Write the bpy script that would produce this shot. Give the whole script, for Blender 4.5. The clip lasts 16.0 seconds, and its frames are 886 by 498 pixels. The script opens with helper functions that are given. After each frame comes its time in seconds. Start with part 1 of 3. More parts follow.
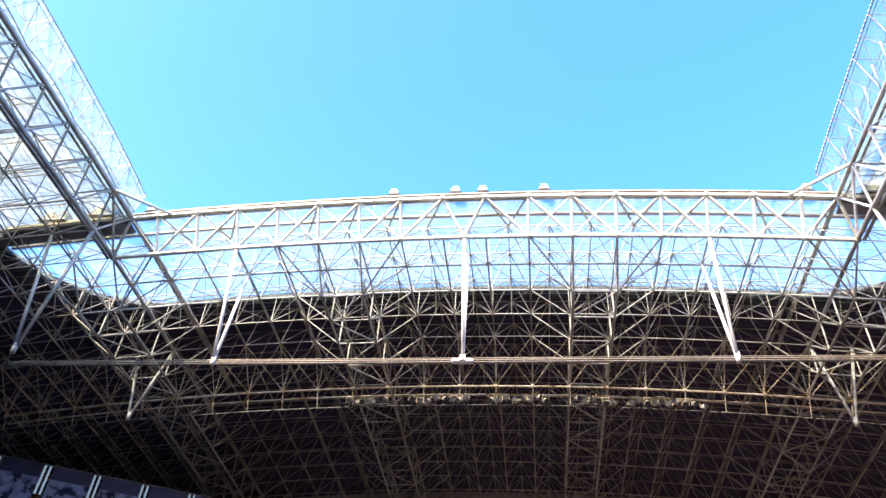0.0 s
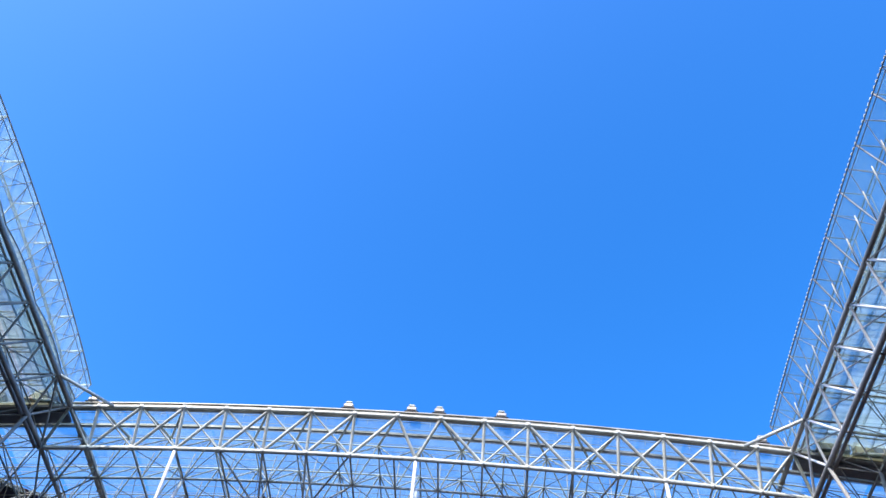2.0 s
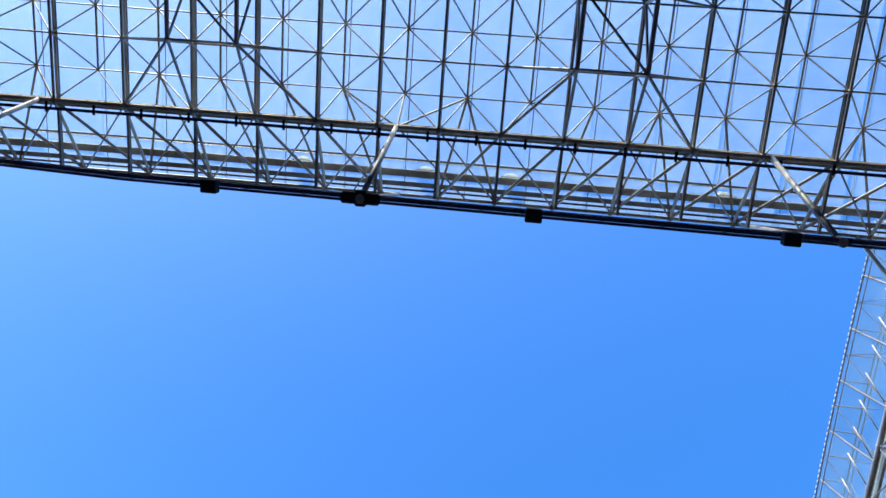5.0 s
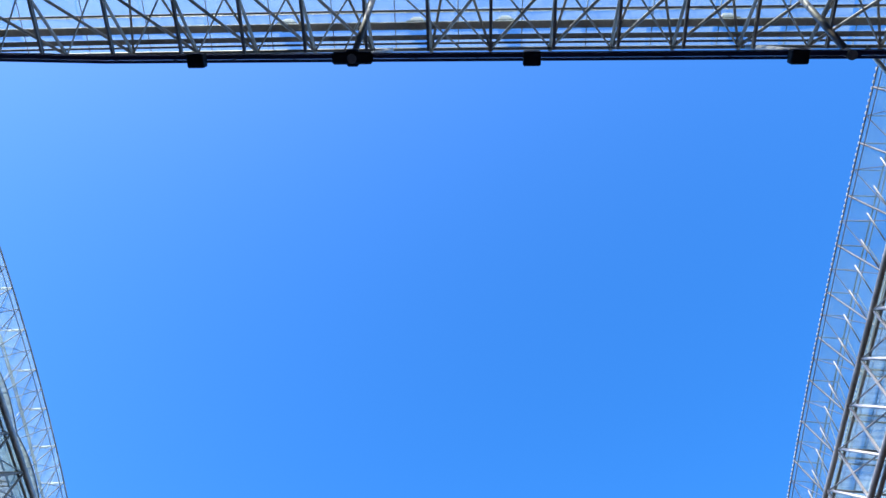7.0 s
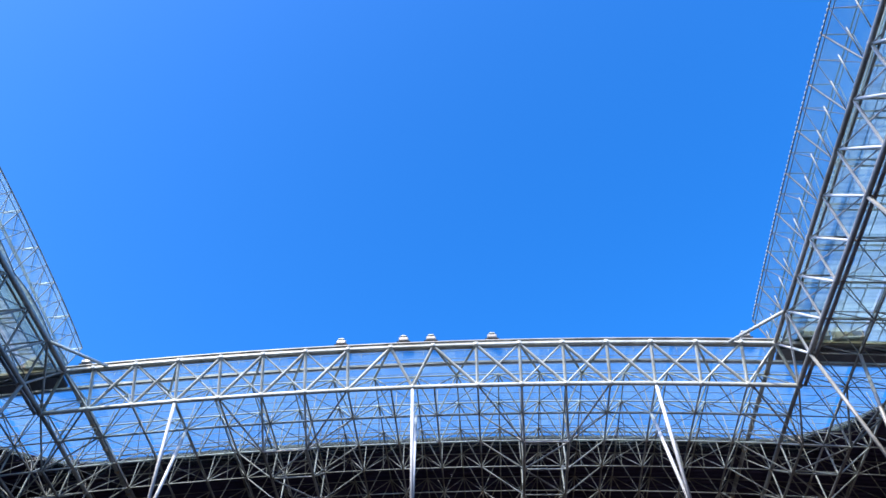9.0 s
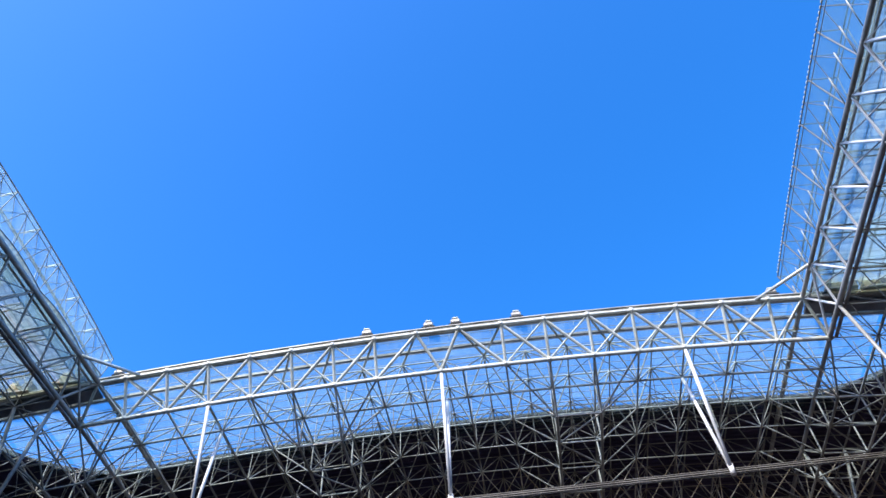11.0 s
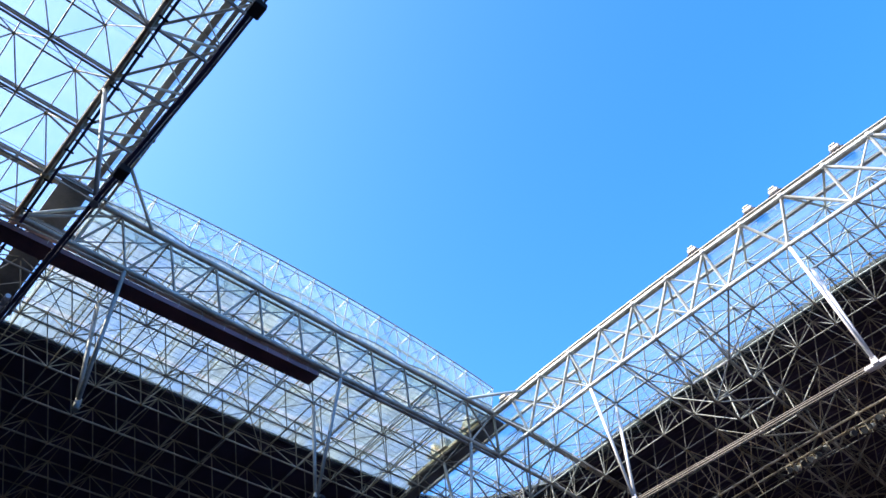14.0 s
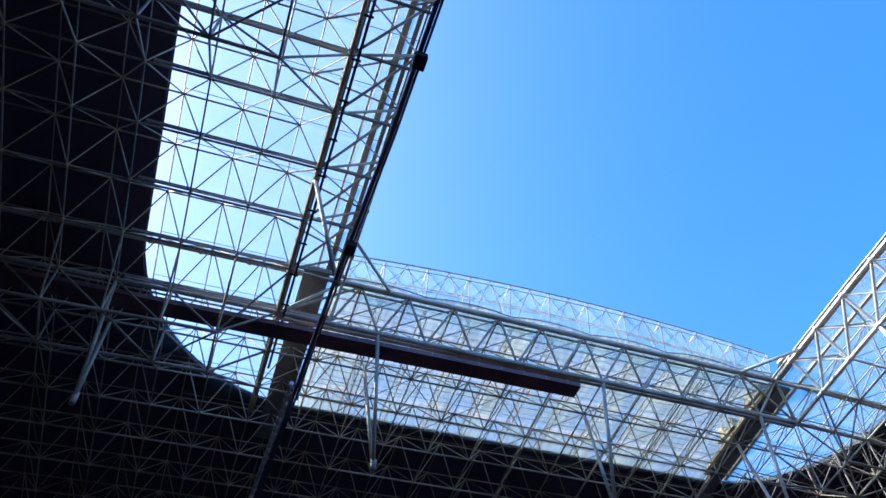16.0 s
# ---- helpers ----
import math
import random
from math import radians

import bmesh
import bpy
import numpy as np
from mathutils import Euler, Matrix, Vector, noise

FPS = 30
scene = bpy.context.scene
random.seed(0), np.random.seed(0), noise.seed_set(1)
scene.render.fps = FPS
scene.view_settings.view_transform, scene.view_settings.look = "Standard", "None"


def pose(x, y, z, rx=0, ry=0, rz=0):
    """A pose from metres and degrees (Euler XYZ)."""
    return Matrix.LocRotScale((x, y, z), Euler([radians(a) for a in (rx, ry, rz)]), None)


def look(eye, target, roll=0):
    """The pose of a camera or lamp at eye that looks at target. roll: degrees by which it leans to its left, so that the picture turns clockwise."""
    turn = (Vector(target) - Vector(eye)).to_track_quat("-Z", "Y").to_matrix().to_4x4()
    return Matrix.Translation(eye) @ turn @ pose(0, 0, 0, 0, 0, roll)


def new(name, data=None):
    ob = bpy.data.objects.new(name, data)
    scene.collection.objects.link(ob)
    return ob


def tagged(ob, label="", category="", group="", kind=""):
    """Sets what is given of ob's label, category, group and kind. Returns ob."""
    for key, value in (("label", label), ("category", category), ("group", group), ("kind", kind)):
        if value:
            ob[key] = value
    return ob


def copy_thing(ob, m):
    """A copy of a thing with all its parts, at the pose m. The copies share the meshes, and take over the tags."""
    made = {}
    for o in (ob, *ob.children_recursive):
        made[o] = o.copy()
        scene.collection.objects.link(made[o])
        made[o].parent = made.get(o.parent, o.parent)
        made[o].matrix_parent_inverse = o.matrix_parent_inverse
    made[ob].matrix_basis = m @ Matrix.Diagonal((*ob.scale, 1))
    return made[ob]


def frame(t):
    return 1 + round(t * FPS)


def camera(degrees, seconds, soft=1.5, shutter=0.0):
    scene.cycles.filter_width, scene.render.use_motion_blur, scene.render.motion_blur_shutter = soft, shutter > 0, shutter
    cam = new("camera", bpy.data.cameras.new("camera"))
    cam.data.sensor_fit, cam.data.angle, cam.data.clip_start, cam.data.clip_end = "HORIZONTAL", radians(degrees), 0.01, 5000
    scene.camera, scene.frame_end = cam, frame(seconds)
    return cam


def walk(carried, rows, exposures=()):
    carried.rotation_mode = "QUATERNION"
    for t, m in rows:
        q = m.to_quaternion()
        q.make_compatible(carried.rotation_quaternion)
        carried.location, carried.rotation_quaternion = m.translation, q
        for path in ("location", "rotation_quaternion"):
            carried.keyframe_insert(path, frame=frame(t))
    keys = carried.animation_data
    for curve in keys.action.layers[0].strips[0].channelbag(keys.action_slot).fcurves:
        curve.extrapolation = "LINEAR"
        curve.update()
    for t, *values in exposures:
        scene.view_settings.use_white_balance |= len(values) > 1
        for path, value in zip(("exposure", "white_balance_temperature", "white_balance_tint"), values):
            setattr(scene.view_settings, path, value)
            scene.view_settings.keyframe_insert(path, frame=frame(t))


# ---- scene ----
cam = camera(61.57, 16.0, soft=1.5)
EYE = 1.6
# seconds, the eye's place in plan, then the turn of the camera (Euler XYZ, degrees); a step aside while turning
TURNS = [
    (0, 0.000, 0.000, 131.040, -3.381, 5.980),
    (0.5, 0.000, 0.000, 136.394, -4.055, 4.743),
    (1, 0.000, 0.000, 140.764, -4.594, 3.054),
    (1.5, 0.000, 0.000, 144.062, -4.814, 1.474),
    (2, 0.000, 0.000, 148.197, -4.733, -0.185),
    (2.5, 0.000, 0.000, 152.866, -4.813, -1.797),
    (3, 0.000, 0.000, 157.473, -4.828, -3.317),
    (3.5, 0.000, 0.000, 161.970, -4.764, -4.556),
    (4, 0.000, 0.000, 166.612, -4.581, -4.882),
    (4.2, 0.000, 0.000, 168.508, -4.527, -4.991),
    (6.3, 0.000, 0.000, 164.831, -3.626, -1.246),
    (6.5, 0.000, 0.000, 162.463, -3.482, -0.644),
    (7, 0.000, 0.000, 156.765, -3.190, 1.172),
    (7.5, 0.000, 0.000, 150.962, -2.029, 3.317),
    (8, 0.000, 0.000, 146.274, -1.398, 4.130),
    (8.5, 0.000, 0.000, 143.255, -0.812, 3.779),
    (8.7, 0.000, 0.000, 142.853, -0.585, 3.568),
    (10.8, 0.055, 0.092, 141.766, 1.427, 6.578),
    (11, 0.083, 0.138, 141.381, 1.640, 8.209),
    (11.5, 0.169, 0.279, 140.546, 2.289, 13.443),
    (12, 0.266, 0.440, 140.249, 2.930, 19.890),
    (12.5, 0.364, 0.602, 140.396, 3.341, 26.501),
    (13, 0.450, 0.743, 140.678, 3.536, 33.129),
    (13.5, 0.510, 0.843, 140.906, 3.867, 40.074),
    (14, 0.533, 0.881, 140.772, 3.994, 46.922),
    (14.5, 0.533, 0.881, 140.588, 4.049, 53.242),
    (15, 0.533, 0.881, 140.628, 3.207, 59.108),
    (15.5, 0.533, 0.881, 141.234, 2.329, 65.024),
    (16, 0.533, 0.881, 142.771, 1.231, 70.763),
]
EXPO = [
    (0.0, 2.78, 9200, 20), (0.5, 2.42, 8800, 18), (1.0, 2.08, 8200, 14), (1.5, 1.68, 7300, 12), (2.0, 1.42, 6800, 10), (2.5, 1.22, 6250, 10), (3.0, 1.12, 6000, 10),
    (3.5, 1.4, 6600, 10), (4.0, 1.6, 7100, 11), (6.5, 1.6, 7700, 13), (7.5, 1.27, 6300, 10), (8.0, 1.12, 6100, 10), (8.5, 1.2, 6250, 10), (11.0, 1.36, 6550, 10),
    (12.0, 1.75, 7000, 11), (12.5, 1.95, 7200, 11), (14.0, 1.97, 7400, 12), (16.0, 1.85, 7400, 12),
]
walk(cam, [(t, pose(ex, ey, EYE, rx, ry, rz)) for t, ex, ey, rx, ry, rz in TURNS], EXPO)

# ---- sky and sun ----
SUN_EL, SUN_AZ = 40.0, 208.0  # azimuth clockwise from +y
world = bpy.data.worlds.new("sky")
scene.world = world
world.use_nodes = True
wn, wl = world.node_tree.nodes, world.node_tree.links
sky = wn.new("ShaderNodeTexSky")
sky.sky_type, sky.sun_disc = "NISHITA", False
sky.sun_elevation, sky.sun_rotation = radians(SUN_EL), radians(SUN_AZ)
sky.air_density, sky.dust_density, sky.ozone_density = 1.0, 1.6, 2.5
rich = wn.new("ShaderNodeHueSaturation")
rich.inputs["Saturation"].default_value = 1.41
wl.new(sky.outputs[0], rich.inputs["Color"])
tint = wn.new("ShaderNodeMix")
tint.data_type, tint.blend_type = "RGBA", "MULTIPLY"
tint.inputs["Factor"].default_value = 1.0
tint.inputs[7].default_value = (0.96, 0.98, 1.20, 1)
wl.new(rich.outputs[0], tint.inputs[6])
wl.new(tint.outputs[2], wn["Background"].inputs[0])
wn["Background"].inputs[1].default_value = 0.15
sun_dir = Vector((math.sin(radians(SUN_AZ)) * math.cos(radians(SUN_EL)), math.cos(radians(SUN_AZ)) * math.cos(radians(SUN_EL)), math.sin(radians(SUN_EL))))
sun_data = bpy.data.lights.new("sun", "SUN")
sun_data.energy, sun_data.angle, sun_data.color = 2.1, radians(0.5), (1.0, 0.95, 0.87)
sun = new("sun", sun_data)
sun.matrix_world = look(sun_dir * 200, (0, 0, 0))


# ---- materials ----
def material(name, colour, second=None, rough=0.5, metal=0.0, scale=1.0, bump=0.0, spread=0.15, streak=None, island=False):
    """Two scales of mottling between two colours, with fine relief."""
    m = bpy.data.materials.new(name)
    m.use_nodes = True
    n, l = m.node_tree.nodes, m.node_tree.links
    b = n["Principled BSDF"]
    b.inputs["Metallic"].default_value = metal
    second = second or tuple(c * 0.6 for c in colour)
    co = n.new("ShaderNodeTexCoord")
    mp = n.new("ShaderNodeMapping")
    if streak:
        mp.inputs["Scale"].default_value = streak
    l.new(co.outputs["Object"], mp.inputs["Vector"])
    big, fine = n.new("ShaderNodeTexNoise"), n.new("ShaderNodeTexNoise")
    big.inputs["Scale"].default_value, big.inputs["Detail"].default_value = 0.35 * scale, 4
    fine.inputs["Scale"].default_value, fine.inputs["Detail"].default_value = 5.0 * scale, 3
    for t in (big, fine):
        l.new(mp.outputs[0], t.inputs["Vector"])
    add = n.new("ShaderNodeMath")
    add.operation = "MULTIPLY_ADD"
    add.inputs[1].default_value = 0.4
    l.new(fine.outputs["Fac"], add.inputs[0])
    l.new(big.outputs["Fac"], add.inputs[2])
    last = add
    if island:
        geo = n.new("ShaderNodeNewGeometry")
        var = n.new("ShaderNodeMath")
        var.operation = "MULTIPLY_ADD"
        var.inputs[1].default_value = 0.35
        l.new(geo.outputs["Random Per Island"], var.inputs[0])
        l.new(add.outputs[0], var.inputs[2])
        last = var
    ramp = n.new("ShaderNodeValToRGB")
    mid = 0.85 if island else 0.68
    ramp.color_ramp.elements[0].position, ramp.color_ramp.elements[1].position = mid - spread, mid + spread
    ramp.color_ramp.elements[0].color, ramp.color_ramp.elements[1].color = (*second, 1), (*colour, 1)
    l.new(last.outputs[0], ramp.inputs[0])
    l.new(ramp.outputs[0], b.inputs["Base Color"])
    rr = n.new("ShaderNodeMapRange")
    rr.inputs["To Min"].default_value, rr.inputs["To Max"].default_value = max(0.05, rough - 0.12), min(1, rough + 0.12)
    l.new(fine.outputs["Fac"], rr.inputs["Value"])
    l.new(rr.outputs[0], b.inputs["Roughness"])
    if bump:
        bp = n.new("ShaderNodeBump")
        bp.inputs["Strength"].default_value, bp.inputs["Distance"].default_value = bump, 0.02
        l.new(fine.outputs["Fac"], bp.inputs["Height"])
        l.new(bp.outputs[0], b.inputs["Normal"])
    return m


def sheet_material(name, tint_colour, haze, haze_colour, gloss=0.06):
    """Clear or milky plastic roof sheet: thin, so light goes straight through, with a milky share and dirt streaks."""
    m = bpy.data.materials.new(name)
    m.use_nodes = True
    n, l = m.node_tree.nodes, m.node_tree.links
    n.remove(n["Principled BSDF"])
    clear, milk, back, shine = (n.new("ShaderNodeBsdf" + k) for k in ("Transparent", "Translucent", "Diffuse", "Glossy"))
    clear.inputs[0].default_value = (*tint_colour, 1)
    milk.inputs[0].default_value = back.inputs[0].default_value = (*haze_colour, 1)
    shine.inputs["Roughness"].default_value = 0.15
    both, mix, top = n.new("ShaderNodeMixShader"), n.new("ShaderNodeMixShader"), n.new("ShaderNodeMixShader")
    both.inputs[0].default_value = 0.35
    dirt = n.new("ShaderNodeMix")
    dirt.data_type = "RGBA"
    dirt.inputs[6].default_value = (*[c * (0.62 if haze > 0.3 else 0.88) for c in haze_colour], 1)
    dirt.inputs[7].default_value = (*[c * (1.12 if haze > 0.3 else 1.04) for c in haze_colour], 1)
    for lobe in (milk, back):
        l.new(dirt.outputs[2], lobe.inputs[0])
    l.new(milk.outputs[0], both.inputs[1])
    l.new(back.outputs[0], both.inputs[2])
    co, mp = n.new("ShaderNodeTexCoord"), n.new("ShaderNodeMapping")
    mp.inputs["Scale"].default_value = (0.9, 0.25, 1)
    noise_t, fine = n.new("ShaderNodeTexNoise"), n.new("ShaderNodeTexNoise")
    noise_t.inputs["Scale"].default_value, noise_t.inputs["Detail"].default_value = 0.8, 5
    fine.inputs["Scale"].default_value = 1.6
    l.new(co.outputs["Object"], mp.inputs[0])
    l.new(mp.outputs[0], noise_t.inputs["Vector"])
    thin = n.new("ShaderNodeMapping")
    thin.inputs["Scale"].default_value = (0.12, 1.6, 0.5)
    fine.inputs["Detail"].default_value = 4
    l.new(co.outputs["Object"], thin.inputs[0])
    l.new(thin.outputs[0], fine.inputs["Vector"])
    sharp = n.new("ShaderNodeMapRange")
    sharp.inputs["From Min"].default_value, sharp.inputs["From Max"].default_value = 0.35, 0.62
    l.new(fine.outputs["Fac"], sharp.inputs["Value"])
    l.new(sharp.outputs[0], dirt.inputs["Factor"])
    info = n.new("ShaderNodeObjectInfo")
    sum_ = n.new("ShaderNodeMath")
    sum_.operation = "MULTIPLY_ADD"
    sum_.inputs[1].default_value = 0.35
    l.new(info.outputs["Random"], sum_.inputs[0])
    l.new(noise_t.outputs["Fac"], sum_.inputs[2])
    r = n.new("ShaderNodeMapRange")
    r.inputs["From Min"].default_value, r.inputs["From Max"].default_value = 0.35, 1.0
    r.inputs["To Min"].default_value, r.inputs["To Max"].default_value = haze * 0.55, min(1, haze * 1.5)
    l.new(sum_.outputs[0], r.inputs["Value"])
    l.new(r.outputs[0], mix.inputs[0])
    l.new(clear.outputs[0], mix.inputs[1])
    l.new(both.outputs[0], mix.inputs[2])
    fres = n.new("ShaderNodeFresnel")
    fres.inputs["IOR"].default_value = 1.06
    l.new(fres.outputs[0], top.inputs[0])
    l.new(mix.outputs[0], top.inputs[1])
    l.new(shine.outputs[0], top.inputs[2])
    l.new(top.outputs[0], n["Material Output"].inputs[0])
    return m


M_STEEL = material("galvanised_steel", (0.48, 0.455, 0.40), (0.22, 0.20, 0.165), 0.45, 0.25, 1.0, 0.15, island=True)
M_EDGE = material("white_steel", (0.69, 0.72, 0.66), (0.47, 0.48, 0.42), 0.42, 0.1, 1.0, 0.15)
M_GREY = material("weathered_grey_steel", (0.46, 0.45, 0.42), (0.26, 0.25, 0.22), 0.5, 0.15, 1.0, 0.2)
M_WHITE = material("bright_white_paint", (0.85, 0.85, 0.83), (0.68, 0.68, 0.66), 0.4, 0.0, 1.5, 0.1)
M_RUST = material("rust_stained_steel", (0.64, 0.56, 0.45), (0.40, 0.27, 0.14), 0.6, 0.15, 1.6, 0.25)
M_CREAM = material("yellowed_cream_paint", (0.62, 0.55, 0.34), (0.36, 0.27, 0.12), 0.55, 0.05, 2.0, 0.2)
# Near-white colour replaces the sun glint that the duct gets no light for.
M_GLINT = material("glint_white", (0.90, 0.90, 0.91), (0.78, 0.79, 0.80), 0.3, 0.15, 3.0, 0.2)
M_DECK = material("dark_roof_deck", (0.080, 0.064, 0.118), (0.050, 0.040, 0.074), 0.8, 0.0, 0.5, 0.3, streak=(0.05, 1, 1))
# Lifted and slightly blue: some sky haze is mixed into this grey.
M_GIRDER = material("dark_grey_girder_paint", (0.22, 0.22, 0.235), (0.13, 0.13, 0.14), 0.55, 0.1, 1.0, 0.2)
M_BROWN = material("brown_painted_plate", (0.20, 0.09, 0.105), (0.12, 0.055, 0.065), 0.6, 0.0, 1.0, 0.25)
M_BLACK = material("black_housing", (0.03, 0.03, 0.034), (0.018, 0.018, 0.02), 0.8, 0.0, 2.0, 0.1)
M_CONCRETE = material("concrete", (0.40, 0.38, 0.36), (0.28, 0.27, 0.25), 0.85, 0.0, 0.6, 0.4)
M_GROUND = material("field_ground", (0.148, 0.118, 0.128), (0.092, 0.075, 0.084), 0.9, 0.0, 0.2, 0.4)
# The pale daylight flecks are painted in by noise; the screen has no holes.
M_SCREEN = material("perforated_screen", (0.34, 0.38, 0.62), (0.012, 0.014, 0.05), 0.6, 0.1, 2.4, 0.3, spread=0.045)
# Emission replaces daylight through the parapet slots; no real opening lies behind.
M_STRIP = bpy.data.materials.new("cold_daylight_glow")
M_STRIP.use_nodes = True
M_STRIP.node_tree.nodes["Principled BSDF"].inputs["Base Color"].default_value = (0.22, 0.32, 0.48, 1)
M_STRIP.node_tree.nodes["Principled BSDF"].inputs["Emission Color"].default_value = (0.34, 0.64, 1.0, 1)
M_STRIP.node_tree.nodes["Principled BSDF"].inputs["Emission Strength"].default_value = 0.07
M_DULL = material("dull_beige_steel", (0.17, 0.16, 0.135), (0.10, 0.09, 0.075), 0.6, 0.1, 1.0, 0.2)
# On the back track this navy is blue backlight put into the colour.
M_NAVY = material("dark_navy", (0.066, 0.062, 0.145), (0.042, 0.040, 0.090), 0.5, 0.1, 1.0, 0.15)
M_CLEAR = sheet_material("clear_roof_sheet", (0.86, 0.93, 0.95), 0.12, (0.68, 0.86, 0.80))
M_TINT = sheet_material("greyed_edge_sheet", (0.86, 0.94, 0.94), 0.13, (0.76, 0.95, 0.88))
# Right half: a clearer sheet, with its sunlit brightness mixed into the milk colour.
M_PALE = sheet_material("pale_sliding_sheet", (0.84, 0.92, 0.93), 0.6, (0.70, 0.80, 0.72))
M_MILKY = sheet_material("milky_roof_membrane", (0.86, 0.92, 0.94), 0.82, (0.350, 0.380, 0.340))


# ---- small builders ----
class Bag:
    """Collects bars, knots and boxes for one mesh."""

    def __init__(self):
        self.v, self.f, self.flat = [], [], False

    def tube(self, p, q, r, sides=6, caps=False):
        p, q = Vector(p), Vector(q)
        d = q - p
        if d.length < 1e-4:
            return self
        d.normalize()
        a = d.orthogonal().normalized() if abs(d.z) > 0.99 else d.cross(Vector((0, 0, 1))).normalized()
        b = d.cross(a)
        base = len(self.v)
        for c in (p, q):
            for k in range(sides):
                w = 2 * math.pi * k / sides
                self.v.append(tuple(c + (a * math.cos(w) + b * math.sin(w)) * r))
        for k in range(sides):
            n = (k + 1) % sides
            self.f.append((base + k, base + n, base + sides + n, base + sides + k))
        if caps:
            self.f.append(tuple(base + k for k in reversed(range(sides))))
            self.f.append(tuple(base + sides + k for k in range(sides)))
        return self

    def knot(self, p, r):
        """A many-faced ball joint."""
        base = len(self.v)
        self.v.append((p[0], p[1], p[2] - r))
        for h, w in ((-0.5, 0.87), (0.5, 0.87)):
            for k in range(6):
                a = math.pi / 3 * k
                self.v.append((p[0] + r * w * math.cos(a), p[1] + r * w * math.sin(a), p[2] + r * h))
        self.v.append((p[0], p[1], p[2] + r))
        for k in range(6):
            n = (k + 1) % 6
            self.f += [(base, base + 1 + n, base + 1 + k), (base + 1 + k, base + 1 + n, base + 7 + n, base + 7 + k), (base + 13, base + 7 + k, base + 7 + n)]
        return self

    def box(self, x0, x1, y0, y1, z0, z1):
        base = len(self.v)
        self.v += [(x, y, z) for z in (z0, z1) for x, y in ((x0, y0), (x1, y0), (x1, y1), (x0, y1))]
        for q in ((3, 2, 1, 0), (4, 5, 6, 7), (0, 1, 5, 4), (1, 2, 6, 5), (2, 3, 7, 6), (3, 0, 4, 7)):
            self.f.append(tuple(base + k for k in q))
        return self

    def mesh(self, name, mat, smooth=True):
        me = bpy.data.meshes.new(name)
        me.from_pydata(self.v, [], self.f)
        me.materials.append(mat)
        if smooth and not self.flat:
            me.polygons.foreach_set("use_smooth", [len(p.vertices) == 4 for p in me.polygons])
        me.update()
        return me


def part(name, bag, mat, parent, label="", smooth=True, kind=""):
    ob = new(name, bag.mesh(name, mat, smooth))
    ob.parent = parent
    return tagged(ob, label, kind=kind)


def thing(name, label, category, group="", kind="", at=(0, 0, 0)):
    ob = new(name)
    ob.location = at
    return tagged(ob, label, category, group, kind)


def bevelled(x0, x1, y0, y1, z0, z1, w=0.04):
    """A box with worn, bevelled edges, as a Bag."""
    bm = bmesh.new()
    bmesh.ops.create_cube(bm, size=1)
    for v in bm.verts:
        v.co = Vector((x0 + (v.co.x + 0.5) * (x1 - x0), y0 + (v.co.y + 0.5) * (y1 - y0), z0 + (v.co.z + 0.5) * (z1 - z0)))
    bmesh.ops.bevel(bm, geom=bm.edges[:], offset=w, segments=1, affect="EDGES")
    bm.verts.index_update()
    g = Bag()
    g.flat = True
    g.v = [tuple(v.co) for v in bm.verts]
    g.f = [tuple(v.index for v in f.verts) for f in bm.faces]
    bm.free()
    return g


# ---- the roof's plan ----
MOD, CX, HALF = 4.3, -6.6, 36.9     # grid module, middle and half width of the opening
LOW, DEEP = 50.0 + EYE, 3.4         # lower layer's height, depth of the space frame
Y0, Y1 = 2.55, 55.2                 # lower chords of the back and front edges
XL, XR = CX - HALF, CX + HALF
XS = sorted([CX + s * MOD * (k + 0.5) for k in range(8) for s in (-1, 1)] + [CX + s * (HALF + MOD * k) for k in range(16) for s in (-1, 1)])
BAYS = 12
YS = [Y0 - MOD * k for k in range(14, 0, -1)] + [Y0 + (Y1 - Y0) * k / BAYS for k in range(BAYS + 1)] + [Y1 + MOD * k for k in range(1, 17)]
TX0, TX1, TY0, TY1 = -41.7, 28.85, 7.45, 53.0   # upper chords of the four edges
DX0, DX1, DY0, DY1, DR = -57.7, 44.5, -9.4, 68.4, 16.0   # where the clear sheets end and the dark deck begins


def tilt(y):
    return 0.03 * max(0.0, 52.0 - y)


def sag(x, y):
    d = max(Y0 - y, y - Y1, 0)
    return 0.0007 * d * d + 0.0012 * (x - CX) ** 2 + tilt(y)


def back_shift(x):
    """The back edge's bays draw together towards the middle of the stand."""
    return (0.33 - 0.064 * x) * min(1.0, max(0.0, (34 - abs(x + 4)) / 18))


def low(x, y):
    xx = x + (back_shift(x) if y < Y0 + 0.5 else 0.0)
    return Vector((xx, y, LOW - sag(x, y)))


def up(x, y):
    return Vector((x, y, LOW + DEEP - sag(x, y)))


def inside_deck_hole(x, y, grow=0.0):
    hx, hy = (DX1 - DX0) / 2 + grow, (DY1 - DY0) / 2 + grow
    qx, qy = abs(x - (DX0 + DX1) / 2) - hx + DR, abs(y - (DY0 + DY1) / 2) - hy + DR
    return math.hypot(max(qx, 0), max(qy, 0)) + min(max(qx, qy), 0) < DR


def in_opening(x, y, e=0.1):
    return XL + e < x < XR - e and Y0 + e < y < Y1 - e


# ---- space frame ----
roof_frame = thing("roof_space_frame", "galvanised steel tube space frame carrying the stadium roof", "roof frame", kind="structure")
far_bars, knots, front_bars = Bag(), Bag(), Bag()
near_bars = []
UX = [(a + b) / 2 for a, b in zip(XS, XS[1:])]
UY = [(a + b) / 2 for a, b in zip(YS, YS[1:])]


